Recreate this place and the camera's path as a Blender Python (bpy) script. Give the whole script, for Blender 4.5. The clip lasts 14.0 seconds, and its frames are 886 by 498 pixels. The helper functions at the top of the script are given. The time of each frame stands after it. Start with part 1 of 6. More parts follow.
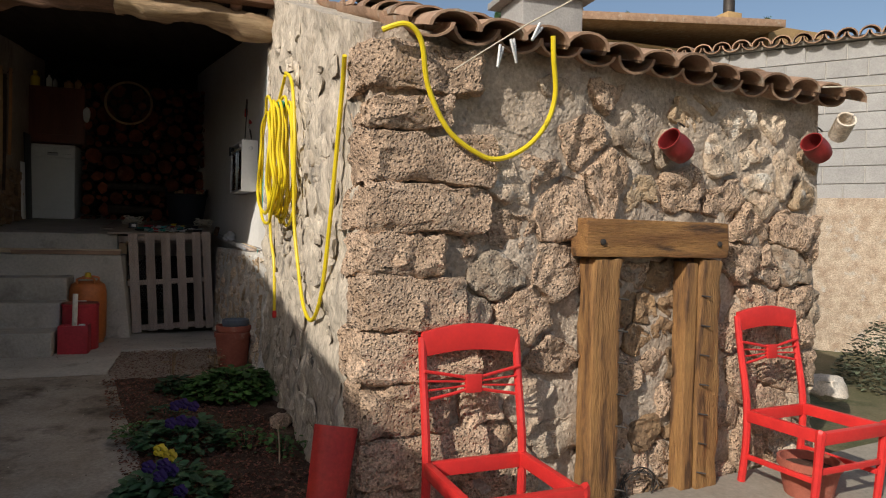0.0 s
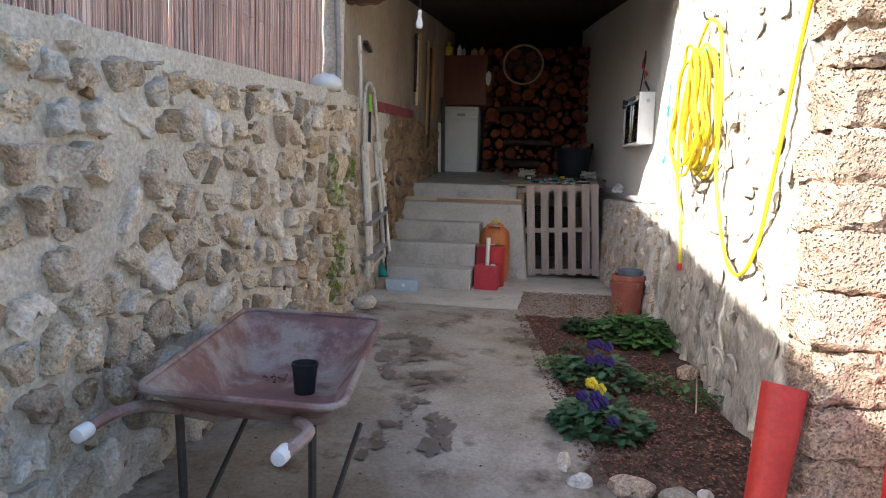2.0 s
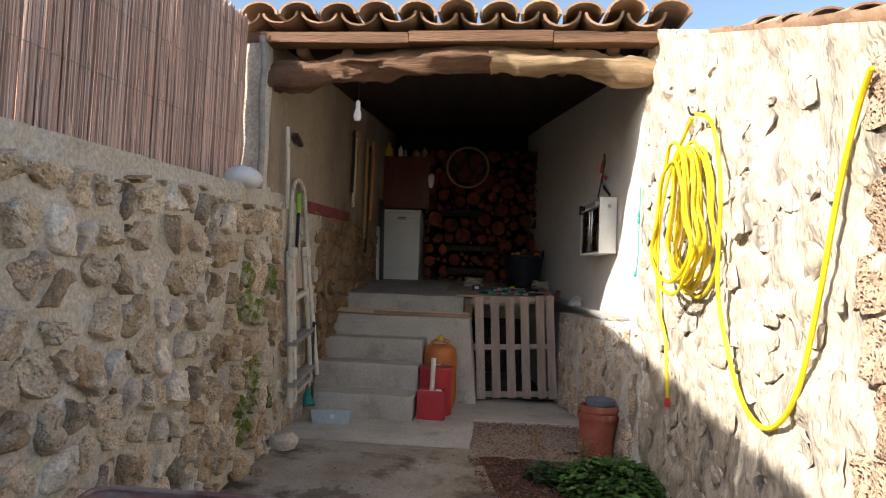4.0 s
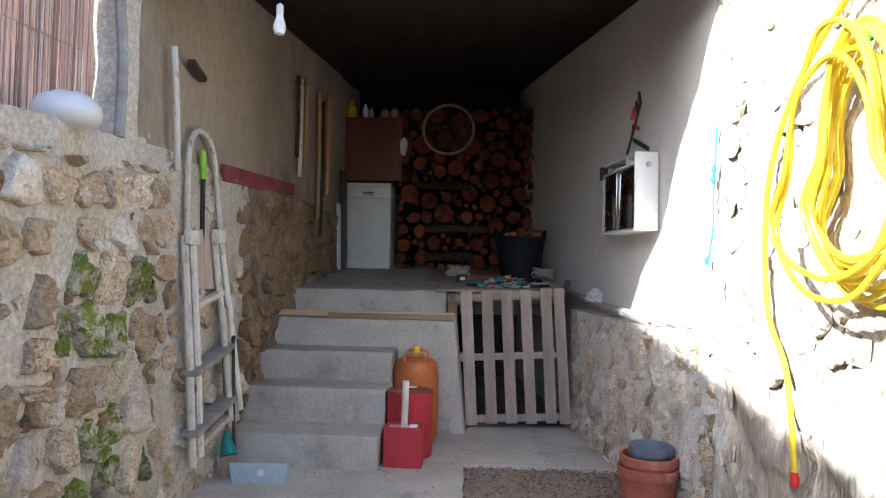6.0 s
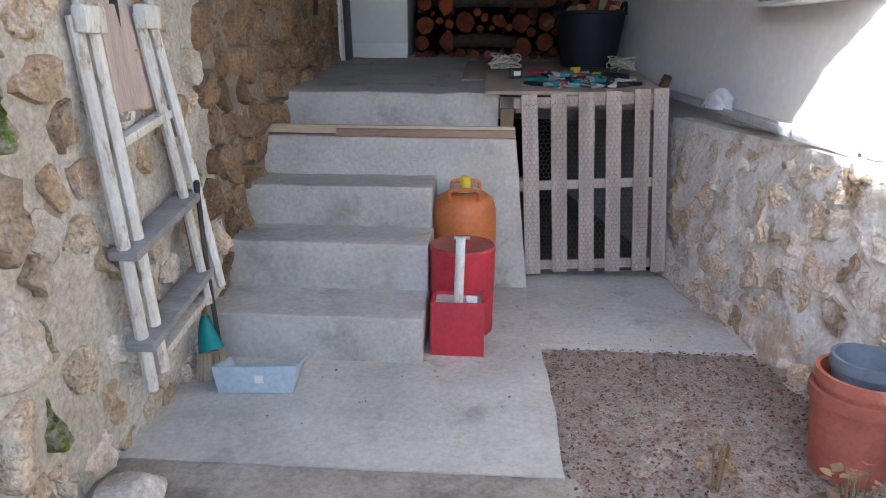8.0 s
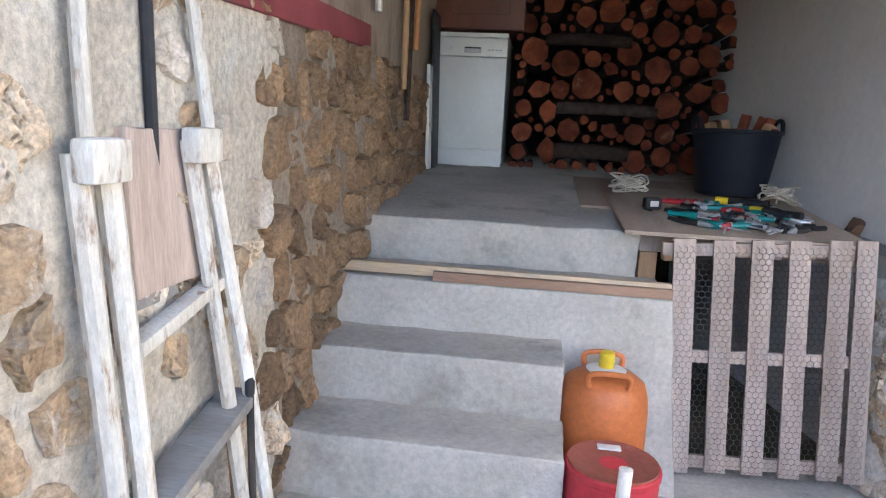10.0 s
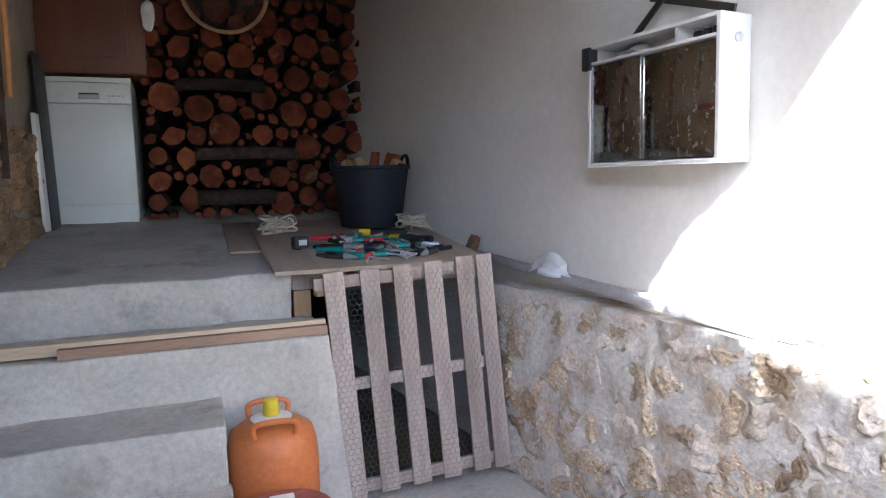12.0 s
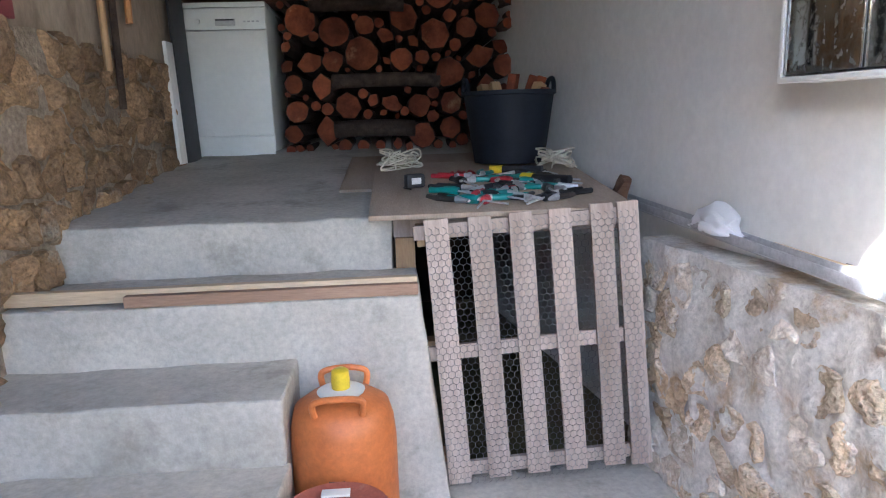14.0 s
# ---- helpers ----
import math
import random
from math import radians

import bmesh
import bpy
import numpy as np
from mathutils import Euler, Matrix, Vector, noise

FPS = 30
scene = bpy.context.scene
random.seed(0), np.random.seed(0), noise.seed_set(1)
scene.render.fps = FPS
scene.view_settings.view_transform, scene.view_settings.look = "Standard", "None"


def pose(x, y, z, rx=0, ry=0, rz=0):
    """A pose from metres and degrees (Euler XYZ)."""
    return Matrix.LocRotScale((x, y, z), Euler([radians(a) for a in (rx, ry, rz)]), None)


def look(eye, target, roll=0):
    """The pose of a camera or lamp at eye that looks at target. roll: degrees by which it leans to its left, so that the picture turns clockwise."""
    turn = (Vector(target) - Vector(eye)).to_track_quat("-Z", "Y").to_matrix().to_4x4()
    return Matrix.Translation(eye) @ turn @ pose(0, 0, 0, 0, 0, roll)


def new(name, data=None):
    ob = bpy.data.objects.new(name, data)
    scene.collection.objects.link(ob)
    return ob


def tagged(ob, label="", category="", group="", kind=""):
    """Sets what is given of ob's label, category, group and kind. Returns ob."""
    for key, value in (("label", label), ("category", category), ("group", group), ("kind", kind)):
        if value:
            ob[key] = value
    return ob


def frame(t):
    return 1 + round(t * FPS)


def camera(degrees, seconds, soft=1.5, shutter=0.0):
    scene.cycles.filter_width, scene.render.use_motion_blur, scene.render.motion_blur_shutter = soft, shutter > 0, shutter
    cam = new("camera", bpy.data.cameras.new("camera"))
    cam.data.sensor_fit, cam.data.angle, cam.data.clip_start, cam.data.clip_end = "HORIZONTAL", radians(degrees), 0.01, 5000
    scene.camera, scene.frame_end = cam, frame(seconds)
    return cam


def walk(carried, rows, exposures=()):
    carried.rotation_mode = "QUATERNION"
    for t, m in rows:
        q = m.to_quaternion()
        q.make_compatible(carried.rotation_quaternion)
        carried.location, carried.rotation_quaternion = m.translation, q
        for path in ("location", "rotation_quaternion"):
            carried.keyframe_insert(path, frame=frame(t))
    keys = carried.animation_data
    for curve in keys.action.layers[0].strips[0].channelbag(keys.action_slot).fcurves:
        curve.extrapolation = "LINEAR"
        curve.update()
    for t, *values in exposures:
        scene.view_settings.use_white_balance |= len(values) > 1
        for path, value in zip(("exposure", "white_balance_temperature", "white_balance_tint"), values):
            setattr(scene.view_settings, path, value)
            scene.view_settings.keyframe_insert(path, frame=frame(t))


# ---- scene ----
cam = camera(67.5, 14.0, soft=1.1)
PATH = [
    (0, (0.632, 0.505, 0.996), (1.273, 2.399, 0.956), 1.3),
    (0.5, (0.539, 0.524, 1.001), (0.864, 2.497, 0.959), 1.2),
    (1, (0.415, 0.478, 1.005), (0.408, 2.477, 0.935), 0.7),
    (1.5, (0.319, 0.44, 0.988), (0.039, 2.417, 0.876), 1.0),
    (2, (0.272, 0.44, 0.978), (-0.097, 2.395, 0.771), 1.7),
    (2.5, (0.241, 0.493, 0.984), (-0.103, 2.458, 0.843), 1.4),
    (3, (0.248, 0.713, 0.986), (0.011, 2.699, 0.978), 0.8),
    (3.5, (0.238, 0.919, 1.035), (0.045, 2.909, 1.088), 1.8),
    (4, (0.113, 1.189, 1.048), (-0.081, 3.177, 1.155), 2.2),
    (4.2, (0.066, 1.317, 1.064), (-0.065, 3.309, 1.185), 0.5),
    (6.3, (0.002, 2.878, 1.12), (-0.144, 4.873, 1.139), 1.3),
    (6.5, (-0.019, 3.018, 1.127), (-0.194, 5.01, 1.085), 1.5),
    (7, (-0.148, 3.384, 1.129), (-0.267, 5.364, 0.876), 1.4),
    (7.2, (-0.184, 3.491, 1.143), (-0.325, 5.454, 0.788), 0.5),
    (9.3, (-0.628, 4.621, 1.188), (-0.723, 6.511, 0.539), 0.6),
    (9.5, (-0.663, 4.687, 1.209), (-0.933, 6.576, 0.608), 0.6),
    (10, (-0.716, 4.751, 1.298), (-0.98, 6.703, 0.953), 2.9),
    (10.5, (-0.735, 4.734, 1.332), (-0.66, 6.729, 1.202), 2.0),
    (11, (-0.741, 4.736, 1.334), (-0.276, 6.679, 1.227), 0.9),
    (11.5, (-0.741, 4.738, 1.314), (-0.165, 6.643, 1.114), 0.9),
    (12, (-0.621, 4.77, 1.301), (0.063, 6.639, 1.094), -1.3),
    (12.5, (-0.428, 4.795, 1.318), (0.206, 6.682, 1.124), -0.4),
    (13, (-0.315, 4.863, 1.303), (0.161, 6.792, 1.078), -2.8),
    (13.5, (-0.29, 5.061, 1.266), (0.068, 6.999, 0.927), -0.7),
    (14, (-0.254, 5.197, 1.279), (-0.129, 7.154, 0.887), -1.8),
]
EXPOSURES = [(0, -0.17, 6650, 10), (1.0, 0.25, 6700, 10), (1.5, 1.1, 6600, 10), (2.0, 1.75, 6000, 10), (2.5, 2.05, 5750, 10), (3.0, 1.8, 5700, 10), (3.5, 1.3, 6200, 10), (4.0, 1.15, 6650, 10), (6.5, 2.3, 5450, 10), (7.0, 2.5, 5400, 10), (9.5, 2.65, 5450, 10), (10.0, 3.25, 5450, 10), (10.5, 3.9, 5450, 10), (11.0, 3.65, 5400, 10), (11.5, 3.3, 5450, 10), (12.0, 2.95, 5450, 10), (13.0, 2.8, 5450, 10), (14.0, 3.3, 5450, 10)]
walk(cam, [(t, look(eye, target, roll)) for t, eye, target, roll in PATH], EXPOSURES)

# ---- light ----
SUN = Vector((1.49, 1.1, -1.12)).normalized()
world = bpy.data.worlds.new("sky")
scene.world = world
world.use_nodes = True
wn = world.node_tree.nodes
sky = wn.new("ShaderNodeTexSky")
sky.sky_type = "NISHITA"
sky.sun_disc = False
sky.sun_elevation = math.asin(-SUN.z)
sky.sun_rotation = math.atan2(-SUN.x, -SUN.y)
sky.air_density, sky.dust_density = 1.0, 2.0
world.node_tree.links.new(sky.outputs[0], wn["Background"].inputs[0])
wn["Background"].inputs[1].default_value = 0.125
sun = new("sun", bpy.data.lights.new("sun", "SUN"))
sun.data.energy, sun.data.angle, sun.data.color = 4.4, radians(0.6), (1.0, 0.95, 0.87)
sun.rotation_mode = "QUATERNION"
sun.rotation_quaternion = SUN.to_track_quat("-Z", "Y")


# ---- materials ----
def material(name, a, b, scale=6.0, rough=0.85, bump=0.3, fine=60.0, pits=0.0, metal=0.0, vary=0.12, stain=None, stain_at=0.6, stain_scale=2.0, stretch=(1, 1, 1), dist=0.01, grain_by=0.14, island=False):
    """A surface of two colours mixed by a coarse and a fine noise, with relief, pits and stains."""
    m = bpy.data.materials.new(name)
    m.use_nodes = True
    nt = m.node_tree
    n, ln = nt.nodes, nt.links.new
    p = n["Principled BSDF"]
    p.inputs["Metallic"].default_value = metal
    co = n.new("ShaderNodeTexCoord")
    mp = n.new("ShaderNodeMapping")
    mp.inputs["Scale"].default_value = stretch
    info = n.new("ShaderNodeObjectInfo")
    shift = n.new("ShaderNodeVectorMath")
    shift.operation = "MULTIPLY_ADD"
    ln(co.outputs["Object"], mp.inputs["Vector"])
    comb = n.new("ShaderNodeCombineXYZ")
    ln(info.outputs["Random"], comb.inputs[0]), ln(info.outputs["Random"], comb.inputs[1])
    shift.inputs[1].default_value = (9, 9, 9)
    ln(comb.outputs[0], shift.inputs[0]), ln(mp.outputs[0], shift.inputs[2])

    def noise_node(s, detail, r=0.6):
        t = n.new("ShaderNodeTexNoise")
        t.inputs["Scale"].default_value, t.inputs["Detail"].default_value, t.inputs["Roughness"].default_value = s, detail, r
        ln(shift.outputs[0], t.inputs["Vector"])
        return t

    def ramp(sock, lo, hi):
        t = n.new("ShaderNodeMapRange")
        t.inputs[1].default_value, t.inputs[2].default_value = lo, hi
        ln(sock, t.inputs[0])
        return t.outputs[0]

    def mix(fac, c, d, mode="MIX"):
        t = n.new("ShaderNodeMix")
        t.data_type, t.blend_type = "RGBA", mode
        for sock, v in ((t.inputs[0], fac), (t.inputs[6], c), (t.inputs[7], d)):
            if isinstance(v, (int, float)):
                sock.default_value = v
            elif isinstance(v, tuple):
                sock.default_value = (*v, 1)
            else:
                ln(v, sock)
        return t.outputs[2]

    big, small = noise_node(scale, 5), noise_node(fine, 4, 0.7)
    colour = mix(ramp(big.outputs[0], 0.35, 0.68), a, b)
    if stain:
        colour = mix(ramp(noise_node(stain_scale, 6, 0.65).outputs[0], stain_at, stain_at + 0.12), colour, stain)
    grain = n.new("ShaderNodeMapRange")
    grain.inputs[1].default_value, grain.inputs[2].default_value, grain.inputs[3].default_value, grain.inputs[4].default_value = 0.3, 0.7, 1 - grain_by * 1.2, 1 + grain_by
    ln(small.outputs[0], grain.inputs[0])
    colour = mix(1.0, colour, grain.outputs[0], "MULTIPLY")
    hsv = n.new("ShaderNodeHueSaturation")
    val = n.new("ShaderNodeMapRange")
    val.inputs[3].default_value, val.inputs[4].default_value = 1 - vary, 1 + vary
    chance = n.new("ShaderNodeNewGeometry").outputs["Random Per Island"] if island else info.outputs["Random"]
    ln(chance, val.inputs[0]), ln(val.outputs[0], hsv.inputs["Value"]), ln(colour, hsv.inputs["Color"])
    ln(hsv.outputs[0], p.inputs["Base Color"])
    rr = n.new("ShaderNodeMapRange")
    rr.inputs[3].default_value, rr.inputs[4].default_value = max(0.05, rough - 0.12), min(1, rough + 0.12)
    ln(big.outputs[0], rr.inputs[0]), ln(rr.outputs[0], p.inputs["Roughness"])
    add = n.new("ShaderNodeMath")
    add.operation = "MULTIPLY_ADD"
    ln(small.outputs[0], add.inputs[0])
    add.inputs[1].default_value = 0.45
    ln(big.outputs[0], add.inputs[2])
    height = add.outputs[0]
    if pits:
        v = n.new("ShaderNodeTexVoronoi")
        v.inputs["Scale"].default_value = fine * 0.8
        ln(shift.outputs[0], v.inputs["Vector"])
        a2 = n.new("ShaderNodeMath")
        a2.operation = "MULTIPLY_ADD"
        ln(ramp(v.outputs["Distance"], 0.0, 0.45), a2.inputs[0])
        a2.inputs[1].default_value = pits
        ln(height, a2.inputs[2])
        height = a2.outputs[0]
    b_ = n.new("ShaderNodeBump")
    b_.inputs["Strength"].default_value, b_.inputs["Distance"].default_value = bump, dist
    ln(height, b_.inputs["Height"]), ln(b_.outputs[0], p.inputs["Normal"])
    return m


M_TUFA = material("tufa stone", (0.68, 0.49, 0.345), (0.52, 0.355, 0.235), 6, 0.95, 1.0, 85, 0.7, vary=0.15, stain=(0.34, 0.29, 0.235), stain_at=0.60, stain_scale=4, dist=0.035, grain_by=0.42)
M_RUBBLE = material("rubble stone", (0.54, 0.44, 0.33), (0.36, 0.26, 0.18), 9, 0.93, 0.8, 80, 0.4, vary=0.38, stain=(0.46, 0.42, 0.36), stain_at=0.56, stain_scale=7, dist=0.02, grain_by=0.36)
M_PALE = material("pale limestone", (0.68, 0.61, 0.52), (0.50, 0.41, 0.31), 8, 0.9, 0.8, 70, 0.4, vary=0.2, grain_by=0.28)
# brown stone, lowered in tone for the shade deep in the porch
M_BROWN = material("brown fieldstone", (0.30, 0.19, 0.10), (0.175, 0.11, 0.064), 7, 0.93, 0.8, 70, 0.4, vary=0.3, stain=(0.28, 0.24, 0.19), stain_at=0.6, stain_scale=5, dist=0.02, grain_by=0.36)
M_MORTAR = material("grey mortar", (0.66, 0.60, 0.50), (0.52, 0.46, 0.37), 4, 0.95, 0.8, 50, 0.15, stain=(0.66, 0.65, 0.62), stain_at=0.58, stain_scale=3, dist=0.02, grain_by=0.28)
M_EARTHMORTAR = material("earth mortar", (0.46, 0.38, 0.30), (0.33, 0.26, 0.195), 5, 0.97, 0.9, 45, 0.3, dist=0.03, grain_by=0.28)
M_LIME = material("weathered lime render", (0.62, 0.54, 0.43), (0.46, 0.39, 0.31), 3.5, 0.95, 1.0, 40, 0.3, stretch=(1.6, 1.6, 0.42), stain=(0.22, 0.195, 0.165), stain_at=0.565, stain_scale=4, dist=0.02, grain_by=0.28)
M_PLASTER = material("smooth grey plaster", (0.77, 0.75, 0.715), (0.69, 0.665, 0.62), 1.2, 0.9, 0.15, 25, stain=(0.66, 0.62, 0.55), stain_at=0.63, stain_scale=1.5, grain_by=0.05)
# cream plaster, its colour and stains darkened to imitate the porch's shade
M_CREAMSHADE = material("stained, shade-darkened cream plaster", (0.40, 0.325, 0.245), (0.28, 0.215, 0.155), 1.6, 0.9, 0.2, 30, stain=(0.20, 0.15, 0.11), stain_at=0.57, stain_scale=2.4, stretch=(1, 1, 0.5))
M_CONCRETE = material("worn concrete", (0.55, 0.505, 0.44), (0.41, 0.375, 0.32), 2.5, 0.85, 0.6, 45, stain=(0.33, 0.295, 0.25), stain_at=0.55, stain_scale=3.0, grain_by=0.14)
M_PATH = material("damp concrete path", (0.42, 0.37, 0.31), (0.22, 0.17, 0.115), 1.9, 0.65, 0.4, 55, stain=(0.085, 0.06, 0.042), stain_at=0.51, stain_scale=2.2, grain_by=0.22)
M_SOIL = material("garden soil", (0.11, 0.066, 0.045), (0.058, 0.036, 0.027), 7, 0.98, 1.0, 80, 0.5, stain=(0.17, 0.11, 0.075), stain_at=0.55, stain_scale=5, dist=0.02, grain_by=0.28)
M_GRAVEL = material("brown grit", (0.42, 0.34, 0.275), (0.28, 0.215, 0.17), 25, 0.96, 1.0, 120, 0.6, stain=(0.32, 0.27, 0.22), stain_at=0.6, stain_scale=40, grain_by=0.28)
M_YARD = material("yard ground", (0.30, 0.27, 0.22), (0.22, 0.19, 0.15), 1.5, 0.95, 0.6, 40, stain=(0.10, 0.11, 0.05), stain_at=0.6, stain_scale=1.0)
M_GRASS = material("rough grass ground", (0.10, 0.095, 0.04), (0.17, 0.14, 0.08), 3, 0.98, 1.0, 60, stain=(0.06, 0.07, 0.025), stain_at=0.52, stain_scale=2, grain_by=0.28)
M_TILE = material("old clay roof tile", (0.40, 0.26, 0.17), (0.27, 0.16, 0.10), 7, 0.9, 0.6, 60, vary=0.25, stain=(0.42, 0.37, 0.29), stain_at=0.57, stain_scale=6)
M_RED = material("red paint", (0.68, 0.035, 0.03), (0.56, 0.025, 0.025), 8, 0.42, 0.12, 60, vary=0.03, grain_by=0.05)
M_REDTILE = material("red painted clay", (0.62, 0.05, 0.03), (0.50, 0.035, 0.03), 8, 0.5, 0.3, 50)
# red of the hung pots, with the eave's shade mixed into the colour
M_JUG = material("red glaze darkened for shade", (0.24, 0.02, 0.02), (0.16, 0.015, 0.016), 8, 0.45, 0.2, 50)
M_REDMAT = material("faded red paint", (0.52, 0.036, 0.05), (0.40, 0.028, 0.038), 6, 0.6, 0.2, 50)
M_MAROON = material("maroon painted board", (0.27, 0.06, 0.065), (0.19, 0.04, 0.045), 5, 0.7, 0.2, 40)
M_FRAMEWOOD = material("honey pine frame", (0.36, 0.19, 0.065), (0.20, 0.092, 0.032), 6, 0.7, 0.9, 50, stretch=(3, 3, 0.4), stain=(0.085, 0.042, 0.02), stain_at=0.53, stain_scale=6, dist=0.02, grain_by=0.25)
M_BEAM = material("weathered beam", (0.22, 0.115, 0.065), (0.10, 0.05, 0.028), 4, 0.85, 0.9, 40, stretch=(0.25, 3, 3), stain=(0.07, 0.04, 0.025), stain_at=0.56, stain_scale=4, dist=0.03)
M_BEAMPALE = material("bare pale beam wood", (0.44, 0.31, 0.175), (0.16, 0.09, 0.048), 4, 0.85, 0.8, 40, stretch=(0.25, 3, 3), dist=0.02)
# dark boards, blackened further to hold the shade under the roofs
M_SHADEWOOD = material("dark boards deepened for shade", (0.032, 0.021, 0.016), (0.018, 0.013, 0.010), 4, 0.9, 0.4, 40, stretch=(3, 0.3, 3))
M_PALLET = material("pallet wood", (0.54, 0.43, 0.36), (0.39, 0.30, 0.24), 6, 0.85, 0.4, 60, stretch=(3, 3, 0.4), vary=0.15)
M_PLY = material("worn plywood", (0.40, 0.31, 0.235), (0.31, 0.235, 0.17), 3, 0.75, 0.25, 60, stretch=(3, 0.5, 1))
M_PINE = material("pine batten", (0.58, 0.45, 0.30), (0.48, 0.35, 0.22), 5, 0.7, 0.2, 60, stretch=(0.3, 3, 3))
M_BATTEN = material("brown batten", (0.38, 0.24, 0.16), (0.28, 0.17, 0.11), 5, 0.8, 0.2, 60, stretch=(0.3, 3, 3))
M_LADDER = material("flaked white paint on wood", (0.72, 0.68, 0.60), (0.58, 0.52, 0.43), 9, 0.75, 0.5, 60, stretch=(2, 2, 0.6), stain=(0.30, 0.19, 0.11), stain_at=0.56, stain_scale=14)
M_STEPWOOD = material("grey weathered wood", (0.34, 0.32, 0.30), (0.24, 0.22, 0.20), 6, 0.85, 0.4, 60, stretch=(0.5, 3, 3))
M_HOSE = material("yellow hose", (0.80, 0.62, 0.02), (0.72, 0.54, 0.015), 10, 0.4, 0.05, 60, vary=0.02, grain_by=0.03)
M_WHITE = material("white paint", (0.78, 0.77, 0.74), (0.72, 0.71, 0.68), 4, 0.45, 0.08, 40, vary=0.03, grain_by=0.04)
M_ENAMEL = material("white enamel", (0.74, 0.74, 0.72), (0.68, 0.68, 0.66), 2, 0.3, 0.03, 30, vary=0.02, grain_by=0.03)
M_BLACK = material("black plastic", (0.022, 0.022, 0.024), (0.035, 0.035, 0.038), 6, 0.45, 0.15, 60)
M_TUB = material("dark rubber", (0.010, 0.012, 0.018), (0.016, 0.018, 0.025), 5, 0.6, 0.25, 50)
M_GREYPLASTIC = material("grey plastic", (0.16, 0.19, 0.23), (0.12, 0.145, 0.18), 5, 0.5, 0.1, 50)
M_BLUEPLASTIC = material("pale blue plastic", (0.46, 0.54, 0.58), (0.40, 0.48, 0.53), 5, 0.4, 0.1, 50)
M_TURQ = material("turquoise plastic", (0.015, 0.24, 0.23), (0.013, 0.19, 0.18), 5, 0.45, 0.1, 50)
M_YELLOW = material("yellow plastic", (0.75, 0.55, 0.03), (0.68, 0.48, 0.02), 5, 0.4, 0.1, 50)
M_TERRA = material("terracotta", (0.40, 0.12, 0.075), (0.31, 0.085, 0.055), 5, 0.85, 0.3, 60, stain=(0.50, 0.30, 0.22), stain_at=0.62, stain_scale=6)
M_ORANGE = material("orange gas bottle paint", (0.62, 0.19, 0.05), (0.54, 0.155, 0.04), 5, 0.5, 0.15, 50, stain=(0.35, 0.12, 0.05), stain_at=0.66, stain_scale=9)
M_RUST = material("rusty wheelbarrow steel", (0.24, 0.12, 0.10), (0.155, 0.085, 0.08), 5, 0.6, 0.35, 60, metal=0.25, stain=(0.33, 0.265, 0.23), stain_at=0.46, stain_scale=3.5)
M_IRON = material("dark iron", (0.09, 0.075, 0.065), (0.055, 0.05, 0.045), 8, 0.6, 0.3, 60, metal=0.6)
M_STEEL = material("grey steel", (0.52, 0.52, 0.53), (0.42, 0.42, 0.43), 8, 0.45, 0.1, 60, metal=0.4)
M_WIRE = material("galvanised wire", (0.33, 0.32, 0.31), (0.24, 0.23, 0.225), 10, 0.5, 0.1, 60, metal=0.5)
M_CABDOOR = material("reddish brown cabinet wood", (0.155, 0.052, 0.03), (0.11, 0.036, 0.022), 3, 0.5, 0.2, 50, stretch=(3, 3, 0.4))
M_BARK = material("log bark", (0.075, 0.052, 0.04), (0.04, 0.028, 0.023), 8, 0.95, 0.9, 50, stretch=(3, 0.6, 3), vary=0.3, dist=0.02)
M_LOGEND = material("cut log end", (0.215, 0.06, 0.028), (0.085, 0.024, 0.014), 9, 0.85, 0.4, 60, vary=0.35, stain=(0.32, 0.16, 0.085), stain_at=0.62, stain_scale=6)
M_HANDLE = material("tool handle wood", (0.42, 0.26, 0.13), (0.33, 0.19, 0.09), 6, 0.65, 0.2, 50, stretch=(3, 3, 0.4), vary=0.3)
M_ROPE = material("white rope", (0.60, 0.54, 0.43), (0.50, 0.45, 0.36), 20, 0.9, 0.4, 90)
M_BLOCK = material("concrete block", (0.36, 0.35, 0.335), (0.29, 0.28, 0.27), 4, 0.95, 0.5, 70, vary=0.07)
M_JOINT = material("pale joint mortar", (0.47, 0.45, 0.42), (0.40, 0.38, 0.35), 8, 0.95, 0.5, 70)
M_FIELD = material("weathered fieldstone", (0.72, 0.59, 0.43), (0.53, 0.40, 0.27), 9, 0.93, 0.9, 75, 0.5, vary=0.2, stain=(0.72, 0.67, 0.60), stain_at=0.56, stain_scale=7, dist=0.025, grain_by=0.32)
# mortar with the inner porch's shade put into its colour
M_DEEPSHADE = material("earth mortar darkened for shade", (0.37, 0.30, 0.225), (0.25, 0.195, 0.14), 5, 0.97, 0.9, 45, 0.3, dist=0.03, grain_by=0.28)
M_TANSTONE = material("tan flush stone", (0.50, 0.38, 0.25), (0.36, 0.245, 0.145), 9, 0.93, 0.9, 70, 0.4, vary=0.2, stain=(0.58, 0.52, 0.44), stain_at=0.55, stain_scale=8, dist=0.02, grain_by=0.3)
M_LITTER = material("reddish leaf litter", (0.25, 0.11, 0.075), (0.14, 0.06, 0.042), 10, 0.95, 0.3, 50, vary=0.5, island=True)
M_WET = material("damp stain", (0.15, 0.115, 0.085), (0.22, 0.175, 0.135), 9, 0.55, 0.4, 60, grain_by=0.2)
